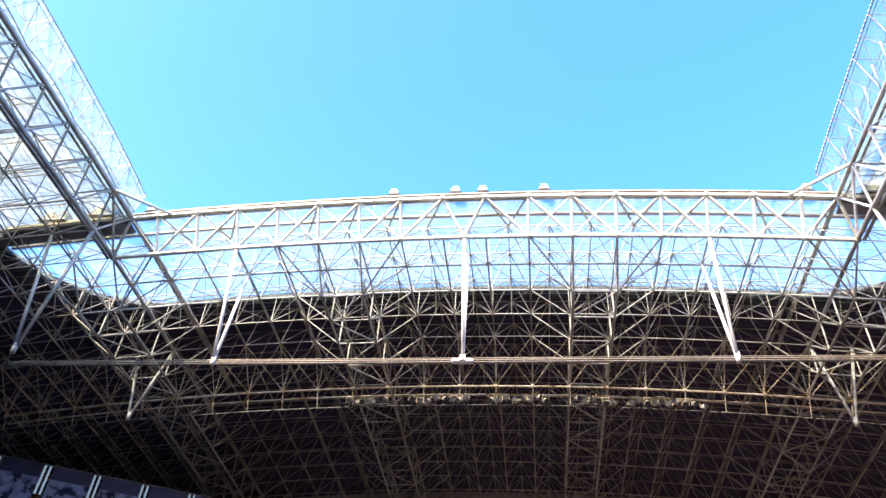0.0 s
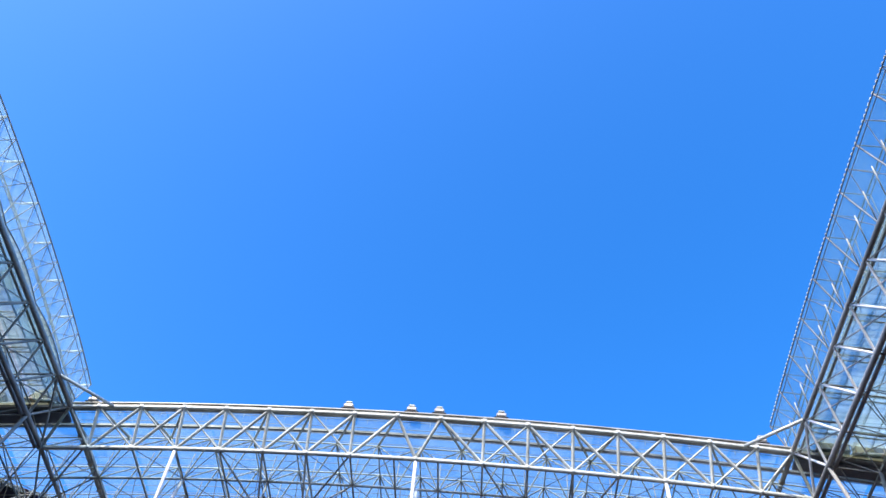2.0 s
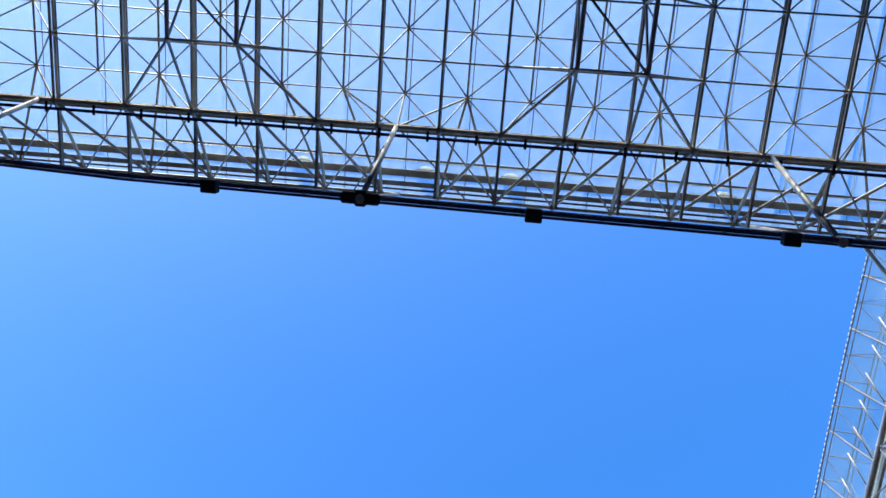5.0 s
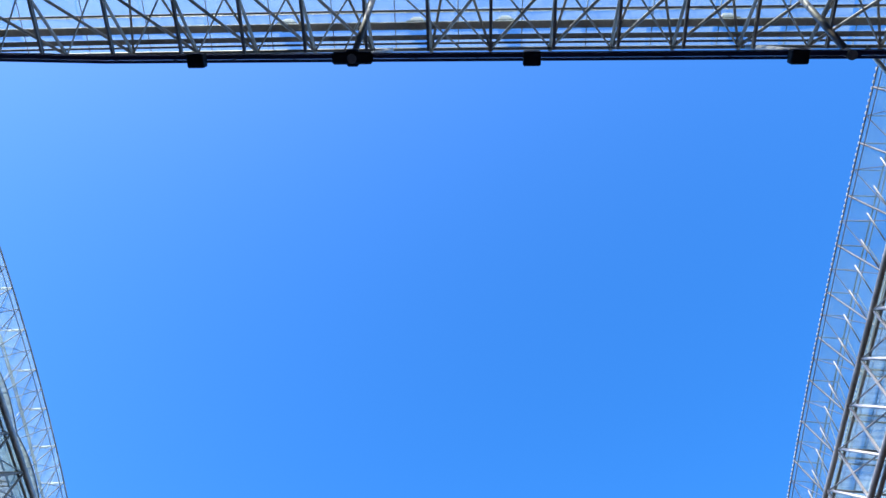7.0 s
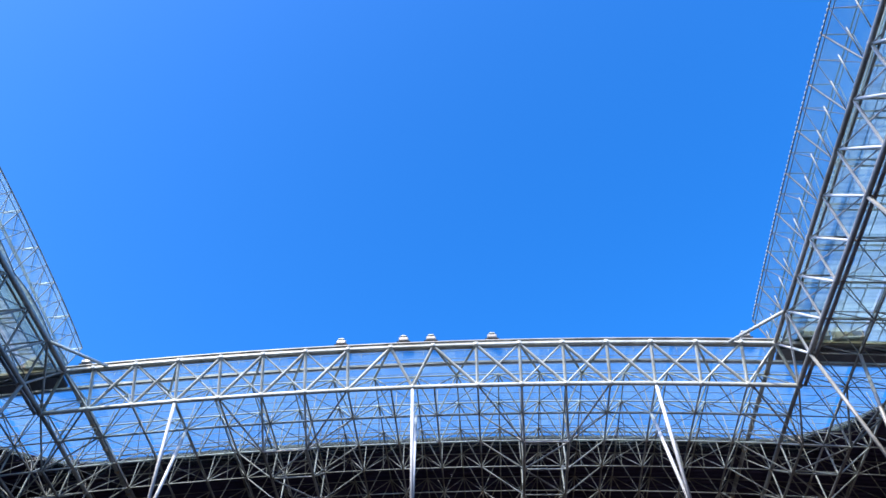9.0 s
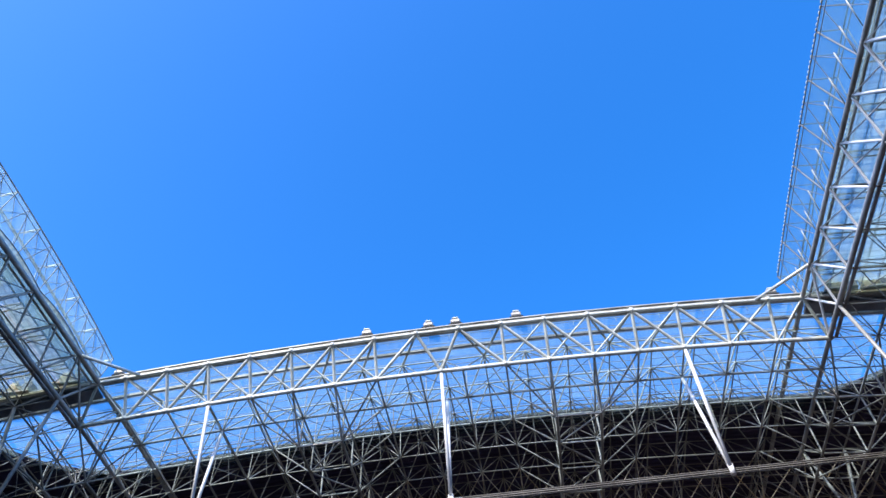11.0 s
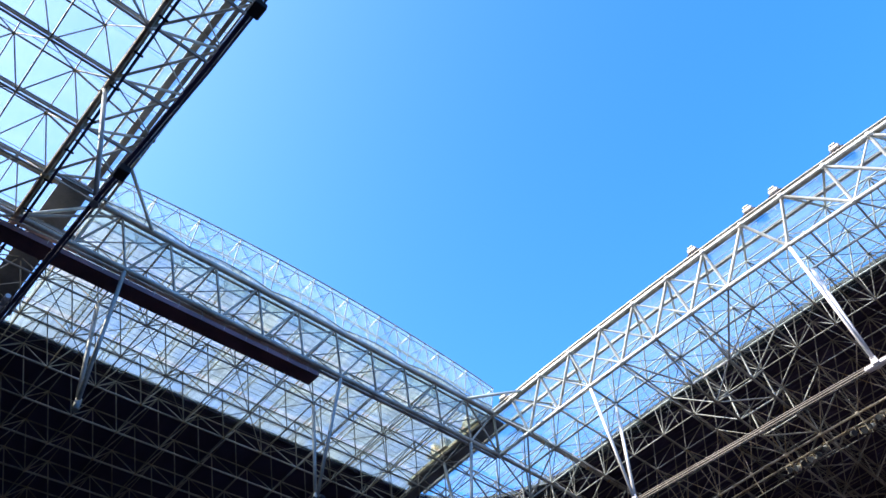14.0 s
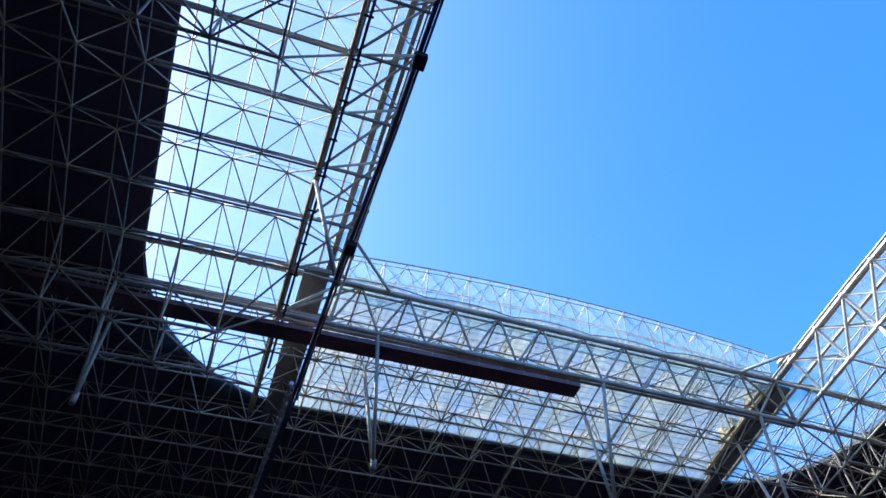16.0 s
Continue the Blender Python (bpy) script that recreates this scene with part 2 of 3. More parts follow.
def bar(p, q, r, sides=5):
    m = (p + q) / 2
    # Bars next to the opening go to a whiter steel that imitates front light.
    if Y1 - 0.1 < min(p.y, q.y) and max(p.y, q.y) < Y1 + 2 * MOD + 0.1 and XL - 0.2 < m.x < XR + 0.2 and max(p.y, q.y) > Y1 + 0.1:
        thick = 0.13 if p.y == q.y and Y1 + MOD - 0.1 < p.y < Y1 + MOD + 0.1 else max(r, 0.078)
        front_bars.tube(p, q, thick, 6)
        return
    near = -9.5 < m.y < Y0 - 0.2 and CX - 4.2 * MOD < m.x < CX + 5.6 * MOD
    if near and len(near_bars) < 300:
        near_bars.append((p, q, r))
    else:
        far_bars.tube(p, q, r, sides)


for i, x in enumerate(XS):
    for j, y in enumerate(YS):
        if in_opening(x, y):
            continue
        knots.knot(low(x, y), 0.17)
        if i + 1 < len(XS) and not in_opening((x + XS[i + 1]) / 2, y):
            bar(low(x, y), low(XS[i + 1], y), 0.068)
        if j + 1 < len(YS) and not in_opening(x, (y + YS[j + 1]) / 2):
            bar(low(x, y), low(x, YS[j + 1]), 0.10)
for i, x in enumerate(UX):
    for j, y in enumerate(UY):
        if in_opening(x, y):
            continue
        u = up(x, y)
        knots.knot(u, 0.15)
        for a, b in ((i, j), (i + 1, j), (i, j + 1), (i + 1, j + 1)):
            bar(low(XS[a], YS[b]), u, 0.06)
        if i + 1 < len(UX) and not in_opening(UX[i + 1], y):
            bar(u, up(UX[i + 1], y), 0.055)
        if j + 1 < len(UY) and not in_opening(x, UY[j + 1]):
            bar(u, up(x, UY[j + 1]), 0.08)
part("bars", far_bars, M_STEEL, roof_frame, "pale grey steel tubes", kind="stuff")
part("front_bay_bars", front_bars, M_EDGE, roof_frame, "tubes of the bays next to the opening, whitened to look front-lit", kind="stuff")
part("ball_joints", knots, M_RUST, roof_frame, "rust-stained ball joints", kind="stuff")

# light bracing in the glazed bays round the opening
bracing, stiles = Bag(), Bag()
ring_x = [x for x in XS if DX0 - 1 < x < DX1 + 1]
ring_y = [y for y in YS if Y0 - 0.1 < y < Y1 + 3 * MOD + 0.1]
for i, (xa, xb) in enumerate(zip(ring_x, ring_x[1:])):
    for j, (ya, yb) in enumerate(zip(ring_y, ring_y[1:])):
        mx, my = (xa + xb) / 2, (ya + yb) / 2
        if in_opening(mx, my):
            continue
        if (i + j) % 2:
            bracing.tube(low(xa, ya), low(xb, yb), 0.045, 4)
        else:
            bracing.tube(low(xb, ya), low(xa, yb), 0.045, 4)
        if my > Y1:
            stiles.tube(low(xa, yb), up(xa, yb), 0.05, 5)
            bracing.tube(up(mx, my), low(mx, ya if my < Y1 + MOD else yb), 0.04, 4)
part("bay_bracing", bracing, M_STEEL, roof_frame, "thin steel tubes bracing the glazed bays", kind="stuff")
part("stiles", stiles, M_STEEL, roof_frame, "thin upright steel tubes", kind="stuff")

# deep box girders that run across the roof under the lower layer
deep = Bag()
for side in (-1, 1):
    for a, b in ((2.5 * MOD, 3.5 * MOD), (HALF, HALF + MOD)):
        xs = sorted((CX + side * a, CX + side * b))
        rows_y = [([y for y in YS if y > Y1 + 0.1][:15], Y1), ([y for y in YS if y < Y0 - 0.1][:1:-1], Y0)]
        for ys, y_edge in rows_y:
            for n, x in enumerate(xs):
                first_dn = low(x, ys[0]) - Vector((0, 0, 3.6))
                deep.tube(first_dn, low(x, y_edge), 0.11, 6)
                deep.tube(first_dn, low(x + (MOD if n else -MOD), y_edge), 0.10, 6)
            for k, y in enumerate(ys):
                dn = [low(x, y) - Vector((0, 0, 3.6)) for x in xs]
                deep.tube(dn[0], dn[1], 0.09, 5)
                outer = [low(xs[0] - MOD, y), low(xs[1] + MOD, y)]
                for d, x, o in zip(dn, xs, outer):
                    deep.tube(d, low(x, y), 0.105, 5)
                    deep.tube(d, o, 0.085, 5)
                    deep.knot(d, 0.18)
                if k:
                    py = ys[k - 1]
                    for n, x in enumerate(xs):
                        deep.tube(low(x, py) - Vector((0, 0, 3.6)), dn[n], 0.15, 6)
                        deep.tube(low(x, py) - Vector((0, 0, 3.6)), low(x, y), 0.09, 5)
                    deep.tube(low(xs[k % 2], py) - Vector((0, 0, 3.6)), dn[1 - k % 2], 0.09, 5)
part("box_girders", deep, M_STEEL, roof_frame, "deep box girders of grey steel tubes", kind="stuff")


# ---- edge trusses round the opening ----
def edge_truss(name, label, lows, ups, r_low, r_up, r_web, inner, mat, n_pattern=False, crossed=False, low_mat=None, dense=False, web_mat=None):
    t = thing(name, label, "truss", "edge trusses of the roof opening", "structure")
    for name_, line, r in (("bottom_chord", lows, r_low), ("top_chord", ups, r_up)):
        chord = Bag()
        for p, q in zip(line, line[1:]):
            chord.tube(p, q, r, 10)
        part(name_, chord, low_mat or mat if name_ == "bottom_chord" else mat, t)
    allp = sorted([(p, 0) for p in lows] + [(p, 1) for p in ups], key=lambda e: e[0].x if abs(lows[0].x - lows[-1].x) > 1 else e[0].y)
    ls = [p for p, k in allp if k == 0]
    us = [p for p, k in allp if k == 1]
    for l in ls:
        near = sorted(us, key=lambda c: (c - l).length)[:3]
        if n_pattern:
            inward = [u for u in us if abs(u.x - CX) < abs(l.x - CX) - 1 and (u.x - CX) * (l.x - CX) > 0]
            near = near[:1] + sorted(inward, key=lambda c: (c - l).length)[:1] if abs(l.x - CX) > 1 else near[:2]
        else:
            near = near[:2]
        for u in near:
            part("brace", Bag().tube(l, u, r_web, 7), web_mat or mat, t)
        if crossed:
            outward = [u for u in us if abs(u.x - CX) > abs(l.x - CX) + 1 and (u.x - CX) * (l.x - CX) > 0]
            for u in sorted(outward, key=lambda c: (c - l).length)[:1]:
                part("cross_brace", Bag().tube(l, u, r_web * 0.55, 6), mat, t)
    if dense:
        for l in ls:
            ahead = [u for u in us if u.y > l.y + 3]
            for u in sorted(ahead, key=lambda c: (c - l).length)[:1]:
                part("thin_brace", Bag().tube(l + Vector((0, 0, 0.25)), u - Vector((0, 0, 0.2)), r_web * 0.5, 5), M_GREY, t)
        out = 1.0 if lows[0].x > CX else -1.0
        for name_, line, shift, r in (("companion_tube", lows, (0.62 * out, 0, 0.05), 0.17), ("companion_tube", ups, (0.5 * out, 0, -0.28), 0.11)):
            twin = Bag()
            for p, q in zip(line, line[1:]):
                twin.tube(p + Vector(shift), q + Vector(shift), r, 8)
            twin = part(name_, twin, M_GREY if r > 0.15 else M_STEEL, t, "weathered tube running beside the chord")
            for p in line:
                part("clamp_plate", Bag().tube(p, p + Vector(shift), 0.09, 5), M_RUST, twin)
    for u, w in zip(ups, inner):
        if w is not None:
            part("tie", Bag().tube(u, w, r_web * 0.8, 6), mat, t)
    joints = Bag()
    for p in lows + ups:
        joints.knot(p, r_web * 2.1)
    part("joints", joints, mat, t)
    return t


xin = [x for x in XS if XL - 0.1 <= x <= XR + 0.1]
yin = [y for y in YS if Y0 - 0.1 <= y <= Y1 + 0.1]
xu = [TX0] + sorted(CX + s * MOD * (k + 0.5) for k in range(8) for s in (-1, 1)) + [TX1]
yu = [TY0] + [y for y in UY if Y0 + 4.5 < y < Y1 - 4.5] + [TY1]
ZU = LOW + DEEP
fy, by = Y1 + MOD / 2, Y0 - MOD / 2
# Whiter steel in front, greyer at the back: sun and backlight put into the material.
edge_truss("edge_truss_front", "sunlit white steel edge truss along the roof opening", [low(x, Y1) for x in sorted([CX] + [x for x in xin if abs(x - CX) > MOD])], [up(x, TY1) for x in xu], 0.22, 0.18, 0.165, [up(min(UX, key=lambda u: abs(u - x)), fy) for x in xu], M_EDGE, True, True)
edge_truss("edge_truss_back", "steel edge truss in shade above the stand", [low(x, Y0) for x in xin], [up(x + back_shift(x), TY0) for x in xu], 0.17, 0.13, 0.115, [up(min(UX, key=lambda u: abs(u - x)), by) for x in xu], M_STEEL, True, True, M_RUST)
fan = thing("strut_fan", "steel tubes gathering at the head of the middle strut", "brace", kind="structure")
for x in (CX - MOD, CX, CX + MOD):
    part("fan_tube", Bag().tube(low(CX - 0.75, Y0), up(x, by), 0.075, 6), M_STEEL, fan)
for x in (CX - MOD, CX + MOD):
    part("fan_tube", Bag().tube(low(CX - 0.75, Y0), up(x + back_shift(x), TY0), 0.06, 6), M_STEEL, fan)
edge_truss("edge_truss_left", "grey steel edge truss with thick tube chords", [low(XL, y) for y in yin], [up(TX0, y) for y in yu], 0.24, 0.26, 0.12, [up(XL - MOD / 2, y) for y in yu], M_GREY, dense=True)
# White webs here stand in for the sun that strikes them.
edge_truss("edge_truss_right", "grey steel edge truss with thick tube chords", [low(XR, y) for y in yin], [up(TX1, y) for y in yu], 0.23, 0.21, 0.125, [up(XR + MOD / 2, y) for y in yu], M_STEEL, low_mat=M_GREY, dense=True, web_mat=M_WHITE)


def run_on(name, line, r, mat, label):
    """A side chord that carries on through the fixed roof beyond the opening's corner."""
    t = thing(name, label, "chord", "chords beyond the corners", "structure")
    g = Bag()
    for p, q in zip(line, line[1:]):
        g.tube(p, q, r, 10)
    part("tube", g, mat, t)
    k = Bag()
    for p in line:
        k.knot(p, r * 1.45)
    part("joints", k, M_RUST, t)


for x_low, x_up in ((XL, TX0), (XR, TX1)):
    for ys_ in ([Y1 + MOD * k for k in range(9)], [Y0 - MOD * k for k in range(8)]):
        run_on("corner_chord", [low(x_low, y) for y in ys_], 0.2, M_GREY, "thick grey steel chord running on into the roof")
    for ys_ in ([TY1 + MOD * k * 0.95 for k in range(9)], [TY0 - MOD * k * 0.95 for k in range(8)]):
        run_on("corner_chord", [up(x_up, y) for y in ys_], 0.23, M_GREY, "thick grey steel chord running on into the roof")


def arched(x0, x1, y0, y1, z0, z1, step=3.0):
    """A box beam along x that follows the roof's arch; z0 and z1 count from the middle of the arch."""
    n = max(2, int((x1 - x0) / step))
    g = Bag()
    g.flat = True
    for k in range(n + 1):
        x = x0 + (x1 - x0) * k / n
        d = 0.0012 * (x - CX) ** 2 + tilt(y0)
        g.v += [(x, y0, z0 - d), (x, y1, z0 - d), (x, y1, z1 - d), (x, y0, z1 - d)]
    for k in range(n):
        for c in range(4):
            i, j = 4 * k + c, 4 * k + (c + 1) % 4
            g.f.append((i, j, j + 4, i + 4))
    g.f += [(3, 2, 1, 0), tuple(4 * n + c for c in range(4))]
    return g


corner_braces = thing("corner_bracing", "white steel tubes bracing the corners of the roof opening", "brace", kind="structure")
for x, sx in ((TX0, 1), (TX1, -1)):
    for y, sy in ((TY0, 1), (TY1, -1)):
        part("corner_brace", Bag().tube(up(x + sx * 4.4, y), up(x, y + sy * 4.4), 0.16, 8, True), M_EDGE, corner_braces)
        part("corner_brace", Bag().tube(up(x, y), low(XL if sx > 0 else XR, Y0 if sy > 0 else Y1), 0.14, 8, True), M_EDGE, corner_braces)
gutter = thing("back_edge_gutter", "rust-stained steel channel along the opening edge", "channel", kind="structure")
part("dark_pipe", arched(XL - 6, XR + 6, Y0 + 0.44, Y0 + 0.64, LOW - 0.25, LOW - 0.05), M_NAVY, gutter, "dark service pipe clamped below the chord")
for k in range(24):
    px = XL + 1.2 + k * 3.15
    part("pipe_clamp", bevelled(px - 0.09, px + 0.09, Y0 + 0.1, Y0 + 0.78, LOW - 0.3 - sag(px, Y0), LOW - 0.2 - sag(px, Y0), 0.03), M_BLACK, gutter)
# Cream lifts the rusty channel's underside, in place of sun on it.
part("channel", arched(XL - 12, XR + 12, Y0 - 0.2, Y0 + 0.34, LOW + 0.2, LOW + 0.34), M_CREAM, gutter)


# ---- rail girders for the sliding roof, with their carts ----
def rail_girder(name, y, half, h, y_walk, y_plate, mat):
    t = thing(name, "long painted steel rail girder on top of the roof edge", "girder", "rail girders", "structure")
    x0, x1 = DX0 + 1.5, DX1 - 1.5
    part("web_plate", arched(x0, x1, y - half * 0.5, y + half * 0.5, ZU + 0.2, ZU + h - 0.1), mat, t)
    part("top_flange", arched(x0, x1, y - half, y + half, ZU + h - 0.1, ZU + h), mat, t)
    part("bottom_flange", arched(x0, x1, y - half, y + half, ZU + 0.1, ZU + 0.2), mat, t)
    part("walkway_beam", arched(x0, x1, y_walk - 0.16, y_walk + 0.16, ZU - 0.1, ZU + 0.16), mat, t)
    s = 1 if y > 30 else -1
    wide, reach = (0.75, 0.4) if s > 0 else (1.1, -1.0)
    for xa, xb in ((DX0 - 4, TX0 - reach), (TX1 + reach, DX1 + 4)):
        part("wide_plate", arched(xa, xb, y_plate - wide, y_plate + wide, ZU - 0.25, ZU + 0.05), M_GIRDER, t, "wide dark plate girder beyond the opening's corner")
    n = int((x1 - x0) / 2.1)
    xs = [x0 + (x1 - x0) * k / n for k in range(n + 1)]
    yy = y + s * (half + 0.6)
    rails = Bag()
    for hh in (0.5, 1.0):
        for a, b in zip(xs, xs[1:]):
            rails.tube((a, yy, ZU + hh - sag(a, y)), (b, yy, ZU + hh - sag(b, y)), 0.03, 4)
    part("handrail", rails, M_STEEL, t)
    for a in xs:
        part("rail_post", Bag().tube((a, yy, ZU - sag(a, y)), (a, yy, ZU + 1.05 - sag(a, y)), 0.03, 4), M_STEEL, t)
    return t


GF, GB = 53.3, 5.9
track_sill = thing("service_sill", "thin grey steel sill beams along the opening edge", "beam", kind="structure")
for yy in (7.05, 4.9):
    part("sill_beam", arched(XL, XR, yy - 0.07, yy + 0.07, ZU - 0.05, ZU + 0.12), M_GIRDER, track_sill)
rail_girder("rail_girder_front", GF, 0.38, 0.62, GF + 2.3, 54.3, M_GREY)
rail_girder("rail_girder_back", GB, 0.24, 0.62, GB + 0.75, 4.95, M_GREY)


def cart(x, y):
    z = ZU + 0.62 - sag(x, y)
    t = thing("rail_cart", "small grey steel wheeled cart standing on the rail girder", "rail cart", "carts on the rail girders", at=(x, y, z))
    body = part("housing", bevelled(-0.5, 0.5, -0.4, 0.4, 0.3, 0.8, 0.1), M_STEEL, t)
    part("hood", bevelled(-0.32, 0.32, -0.45, 0.45, 0.8, 1.02, 0.07), M_EDGE, body)
    part("foot_plate", bevelled(-0.7, 0.7, -0.3, 0.3, 0.18, 0.3, 0.03), M_BLACK, t)
    for s in (-0.48, 0.48):
        part("wheel", Bag().tube((s, -0.1, 0.19), (s, 0.1, 0.19), 0.19, 12, True), M_BLACK, t)
    return t


def drive_unit(x, y, w=1.0, h=1.0):
    """Winch for the sliding roof: bed plate, gear case, motor, drum and hand rail."""
    z = ZU + 0.62 - sag(x, y)
    t = thing("winch", "yellowed steel winch for the sliding roof on the rail girder", "winch", "winches at the corners", at=(x, y, z))
    part("bed_plate", bevelled(-1.3 * w, 1.3 * w, -0.5, 0.5, 0.0, 0.14 * h, 0.03), M_RUST, t)
    case = part("gear_case", bevelled(-0.9 * w, -0.1 * w, -0.35, 0.35, 0.14 * h, 0.95 * h, 0.1), M_CREAM, t, "cream painted gear case")
    part("cover", bevelled(-0.8 * w, -0.2 * w, -0.28, 0.28, 0.95 * h, 1.08 * h, 0.05), M_CREAM, case)
    part("motor", Bag().tube((-0.1 * w, 0, 0.5 * h), (0.7 * w, 0, 0.5 * h), 0.26 * h, 12, True), M_CREAM, t)
    part("drum", Bag().tube((0.95 * w, -0.45, 0.55 * h), (0.95 * w, 0.45, 0.55 * h), 0.4 * h, 14, True), M_GIRDER, t, "dark cable drum")
    for sx in (-1.2, 0.0, 1.2):
        part("rail_post", Bag().tube((sx * w, -0.48, 0.1), (sx * w, -0.48, 1.35 * h), 0.035, 5), M_CREAM, t)
    part("hand_rail", Bag().tube((-1.2 * w, -0.48, 1.35 * h), (1.2 * w, -0.48, 1.35 * h), 0.035, 5), M_CREAM, t)
    for side in (-1, 1):
        part("stay", Bag().tube((side * 1.2 * w, -0.4, 0.1), (0, -0.1, 1.6 * h), 0.06, 5), M_CREAM, t)
    return t


first_winch = drive_unit(-45.2, GF - 0.25, 1.2, 1.5)
for wx in (-50.6, 32.6, 35.8):
    copy_thing(first_winch, pose(wx, GF - 0.25, ZU + 0.62 - sag(wx, GF)))
for xa, xb in ((DX0 + 2, -43.6), (31.2, DX1 - 2)):
    strip = thing("girder_kerb", "yellow-brown stained steel kerb on the rail girder", "kerb", "kerbs on the rail girders", "structure")
    part("kerb_bar", arched(xa, xb, GF - 0.46, GF - 0.39, ZU + 0.12, ZU + 0.42), M_CREAM, strip)
first_cart = cart(-13.9, GF)
for cx in (-7.5, -4.7, 1.5, -40.0, 26.4):
    copy_thing(first_cart, pose(cx, GF, ZU + 0.62 - sag(cx, GF)))
for cx in (-13.9, -4.9, 1.2, 16.0):
    copy_thing(first_cart, pose(cx, GB, ZU + 0.62 - sag(cx, GB)))


# ---- sliding roof halves, drawn back ----
def sliding_roof(name, x_edge, s, scallop, bow, label, fall=1.0, lift=1.0):
    """s: +1 reaches to +x from its inner edge, -1 to -x. bow: how much its edge arches up along y."""
    t = thing(name, label, "sliding roof", "sliding roof halves", "structure")
    y0, y1, n = GB + 1.2, GF + 2.0, 22
    zb, zt, depth, back = ZU - 0.6, ZU + 4.2, 24.0, 2.4
    ys = [y0 + (y1 - y0) * k / n for k in range(n + 1)]

    def drop(y):
        return fall * tilt(y)

    def top(y, d=0.0):
        q = 2 * (y - y0) / (y1 - y0) - 1
        return zt + d + bow * (1 - q * q) - drop(y)

    for dx, d, r, nm_ in ((0, 0, 0.08, "edge_rail"), (0.0, -0.7, 0.045, "edge_rail"), (0.8, -2.6, 0.05, "middle_rail"), (back, -0.3, 0.07, "rear_tube"), (1.6, -1.2, 0.04, "middle_rail")):
        g = Bag()
        for a, b in zip(ys, ys[1:]):
            g.tube((x_edge + dx * s, a, top(a, d)), (x_edge + dx * s, b, top(b, d)), r if s < 0 else min(r, 0.06), 6)
        part(nm_, g, M_GREY if s < 0 else M_GIRDER, t)
    part("sill_tube", Bag().tube((x_edge + 1.3 * s, y0, zb - drop(y0)), (x_edge + 1.3 * s, y1, zb - drop(y1)), 0.10, 6, True), M_GREY, t)
    for k, y in enumerate(ys):
        foot, head, rear = (x_edge + 1.3 * s, y, zb - drop(y)), (x_edge, y, top(y)), (x_edge + back * s, y, top(y, -0.3))
        if k % 2 == 0:
            g = Bag().tube(foot, head, 0.06 if s < 0 else 0.085, 5).tube(head, rear, 0.06, 5).tube(foot, rear, 0.05, 5)
            post = part("post", g, M_GREY if s < 0 else M_GIRDER, t)
            if s < 0:
                part("head_arm", Bag().tube((x_edge - 0.3, y, top(y, -0.1)), (x_edge - 1.5, y, top(y, -0.35)), 0.11, 6, True), M_WHITE, post, "short white arm behind the edge rail")
        elif s > 0:
            part("edge_purlin", Bag().tube(head, rear, 0.045, 4), M_GIRDER, t)
        if k < n:
            yn = ys[k + 1]
            if k % 2 == 0:
                pa, pb = (x_edge + 1.3 * s, y, zb - drop(y)), (x_edge, yn, top(yn))
            else:
                pa, pb = (x_edge, y, top(y)), (x_edge + 1.3 * s, yn, zb - drop(yn))
            pc = (x_edge + back * s, y if k % 2 else yn, top(y if k % 2 else yn, -0.3))
            pd = (x_edge + 0.8 * s, yn if k % 2 else y, top(yn if k % 2 else y, -2.6))
            if s < 0:
                part("edge_brace", Bag().tube(pa, pb, 0.045, 5), M_GREY, t)
                part("edge_brace", Bag().tube(pc, pd, 0.04, 4), M_GREY, t)
            else:
                part("edge_wire", Bag().tube(pa, pb, 0.035, 4), M_GIRDER, t)
                part("strut_arm", Bag().tube((x_edge - 0.3, y, top(y, -4.0)), (x_edge + 0.45, y + 1.5, top(y, -5.9)), 0.055, 6, True), M_GREY, t, "short grey strut below the edge")
        if k % 2 == 0:
            rafter = Bag()
            for o in (-0.3, 0.3):
                rafter.tube((x_edge + 1.3 * s, y + o, zb + 0.1 - drop(y)), (x_edge + depth * s, y + o, zb - 1.6 - drop(y)), 0.085, 5)
            for c in range(9):
                qa, qb = 1.3 + c * 2.5, 1.3 + (c + 1) * 2.5
                rafter.tube((x_edge + qa * s, y - 0.3, zb + 0.1 - qa * 0.07 - drop(y)), (x_edge + qb * s, y + 0.3, zb + 0.1 - qb * 0.07 - drop(y)), 0.035, 4)
            part("rafter", rafter, M_RUST, t, "yellowed steel rafter pair")
        if k < n:
            g, steps, yn = Bag(), 4, ys[k + 1]
            prof = ((0.6, 2.3 * lift), (0.9, 1.9 * lift), (1.3, 1.2 * lift), (2.0, 0.5 * lift), (3.5, 0.05), (depth * 0.5, -0.5), (depth, -1.4))
            if s > 0:
                prof = ((1.35, 0.12), (2.0, 0.1), (3.5, 0.05), (depth * 0.5, -0.5), (depth, -1.4))
            for a in range(steps + 1):
                yy = y + (yn - y) * a / steps
                rise = scallop * abs(math.sin(math.pi * ((k % 4) + a / steps) / 4))
                for dx, dz in prof:
                    g.v.append((x_edge + dx * s, yy, zb + 0.15 - drop(yy) + dz + rise * (1.0 if dx < 2.5 else 0.35)))
            w = len(prof)
            for a in range(steps):
                for b in range(w - 1):
                    i = a * w + b
                    g.f.append((i, i + 1, i + w + 1, i + w))
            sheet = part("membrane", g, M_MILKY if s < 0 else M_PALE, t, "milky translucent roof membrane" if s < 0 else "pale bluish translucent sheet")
            hem = Bag()
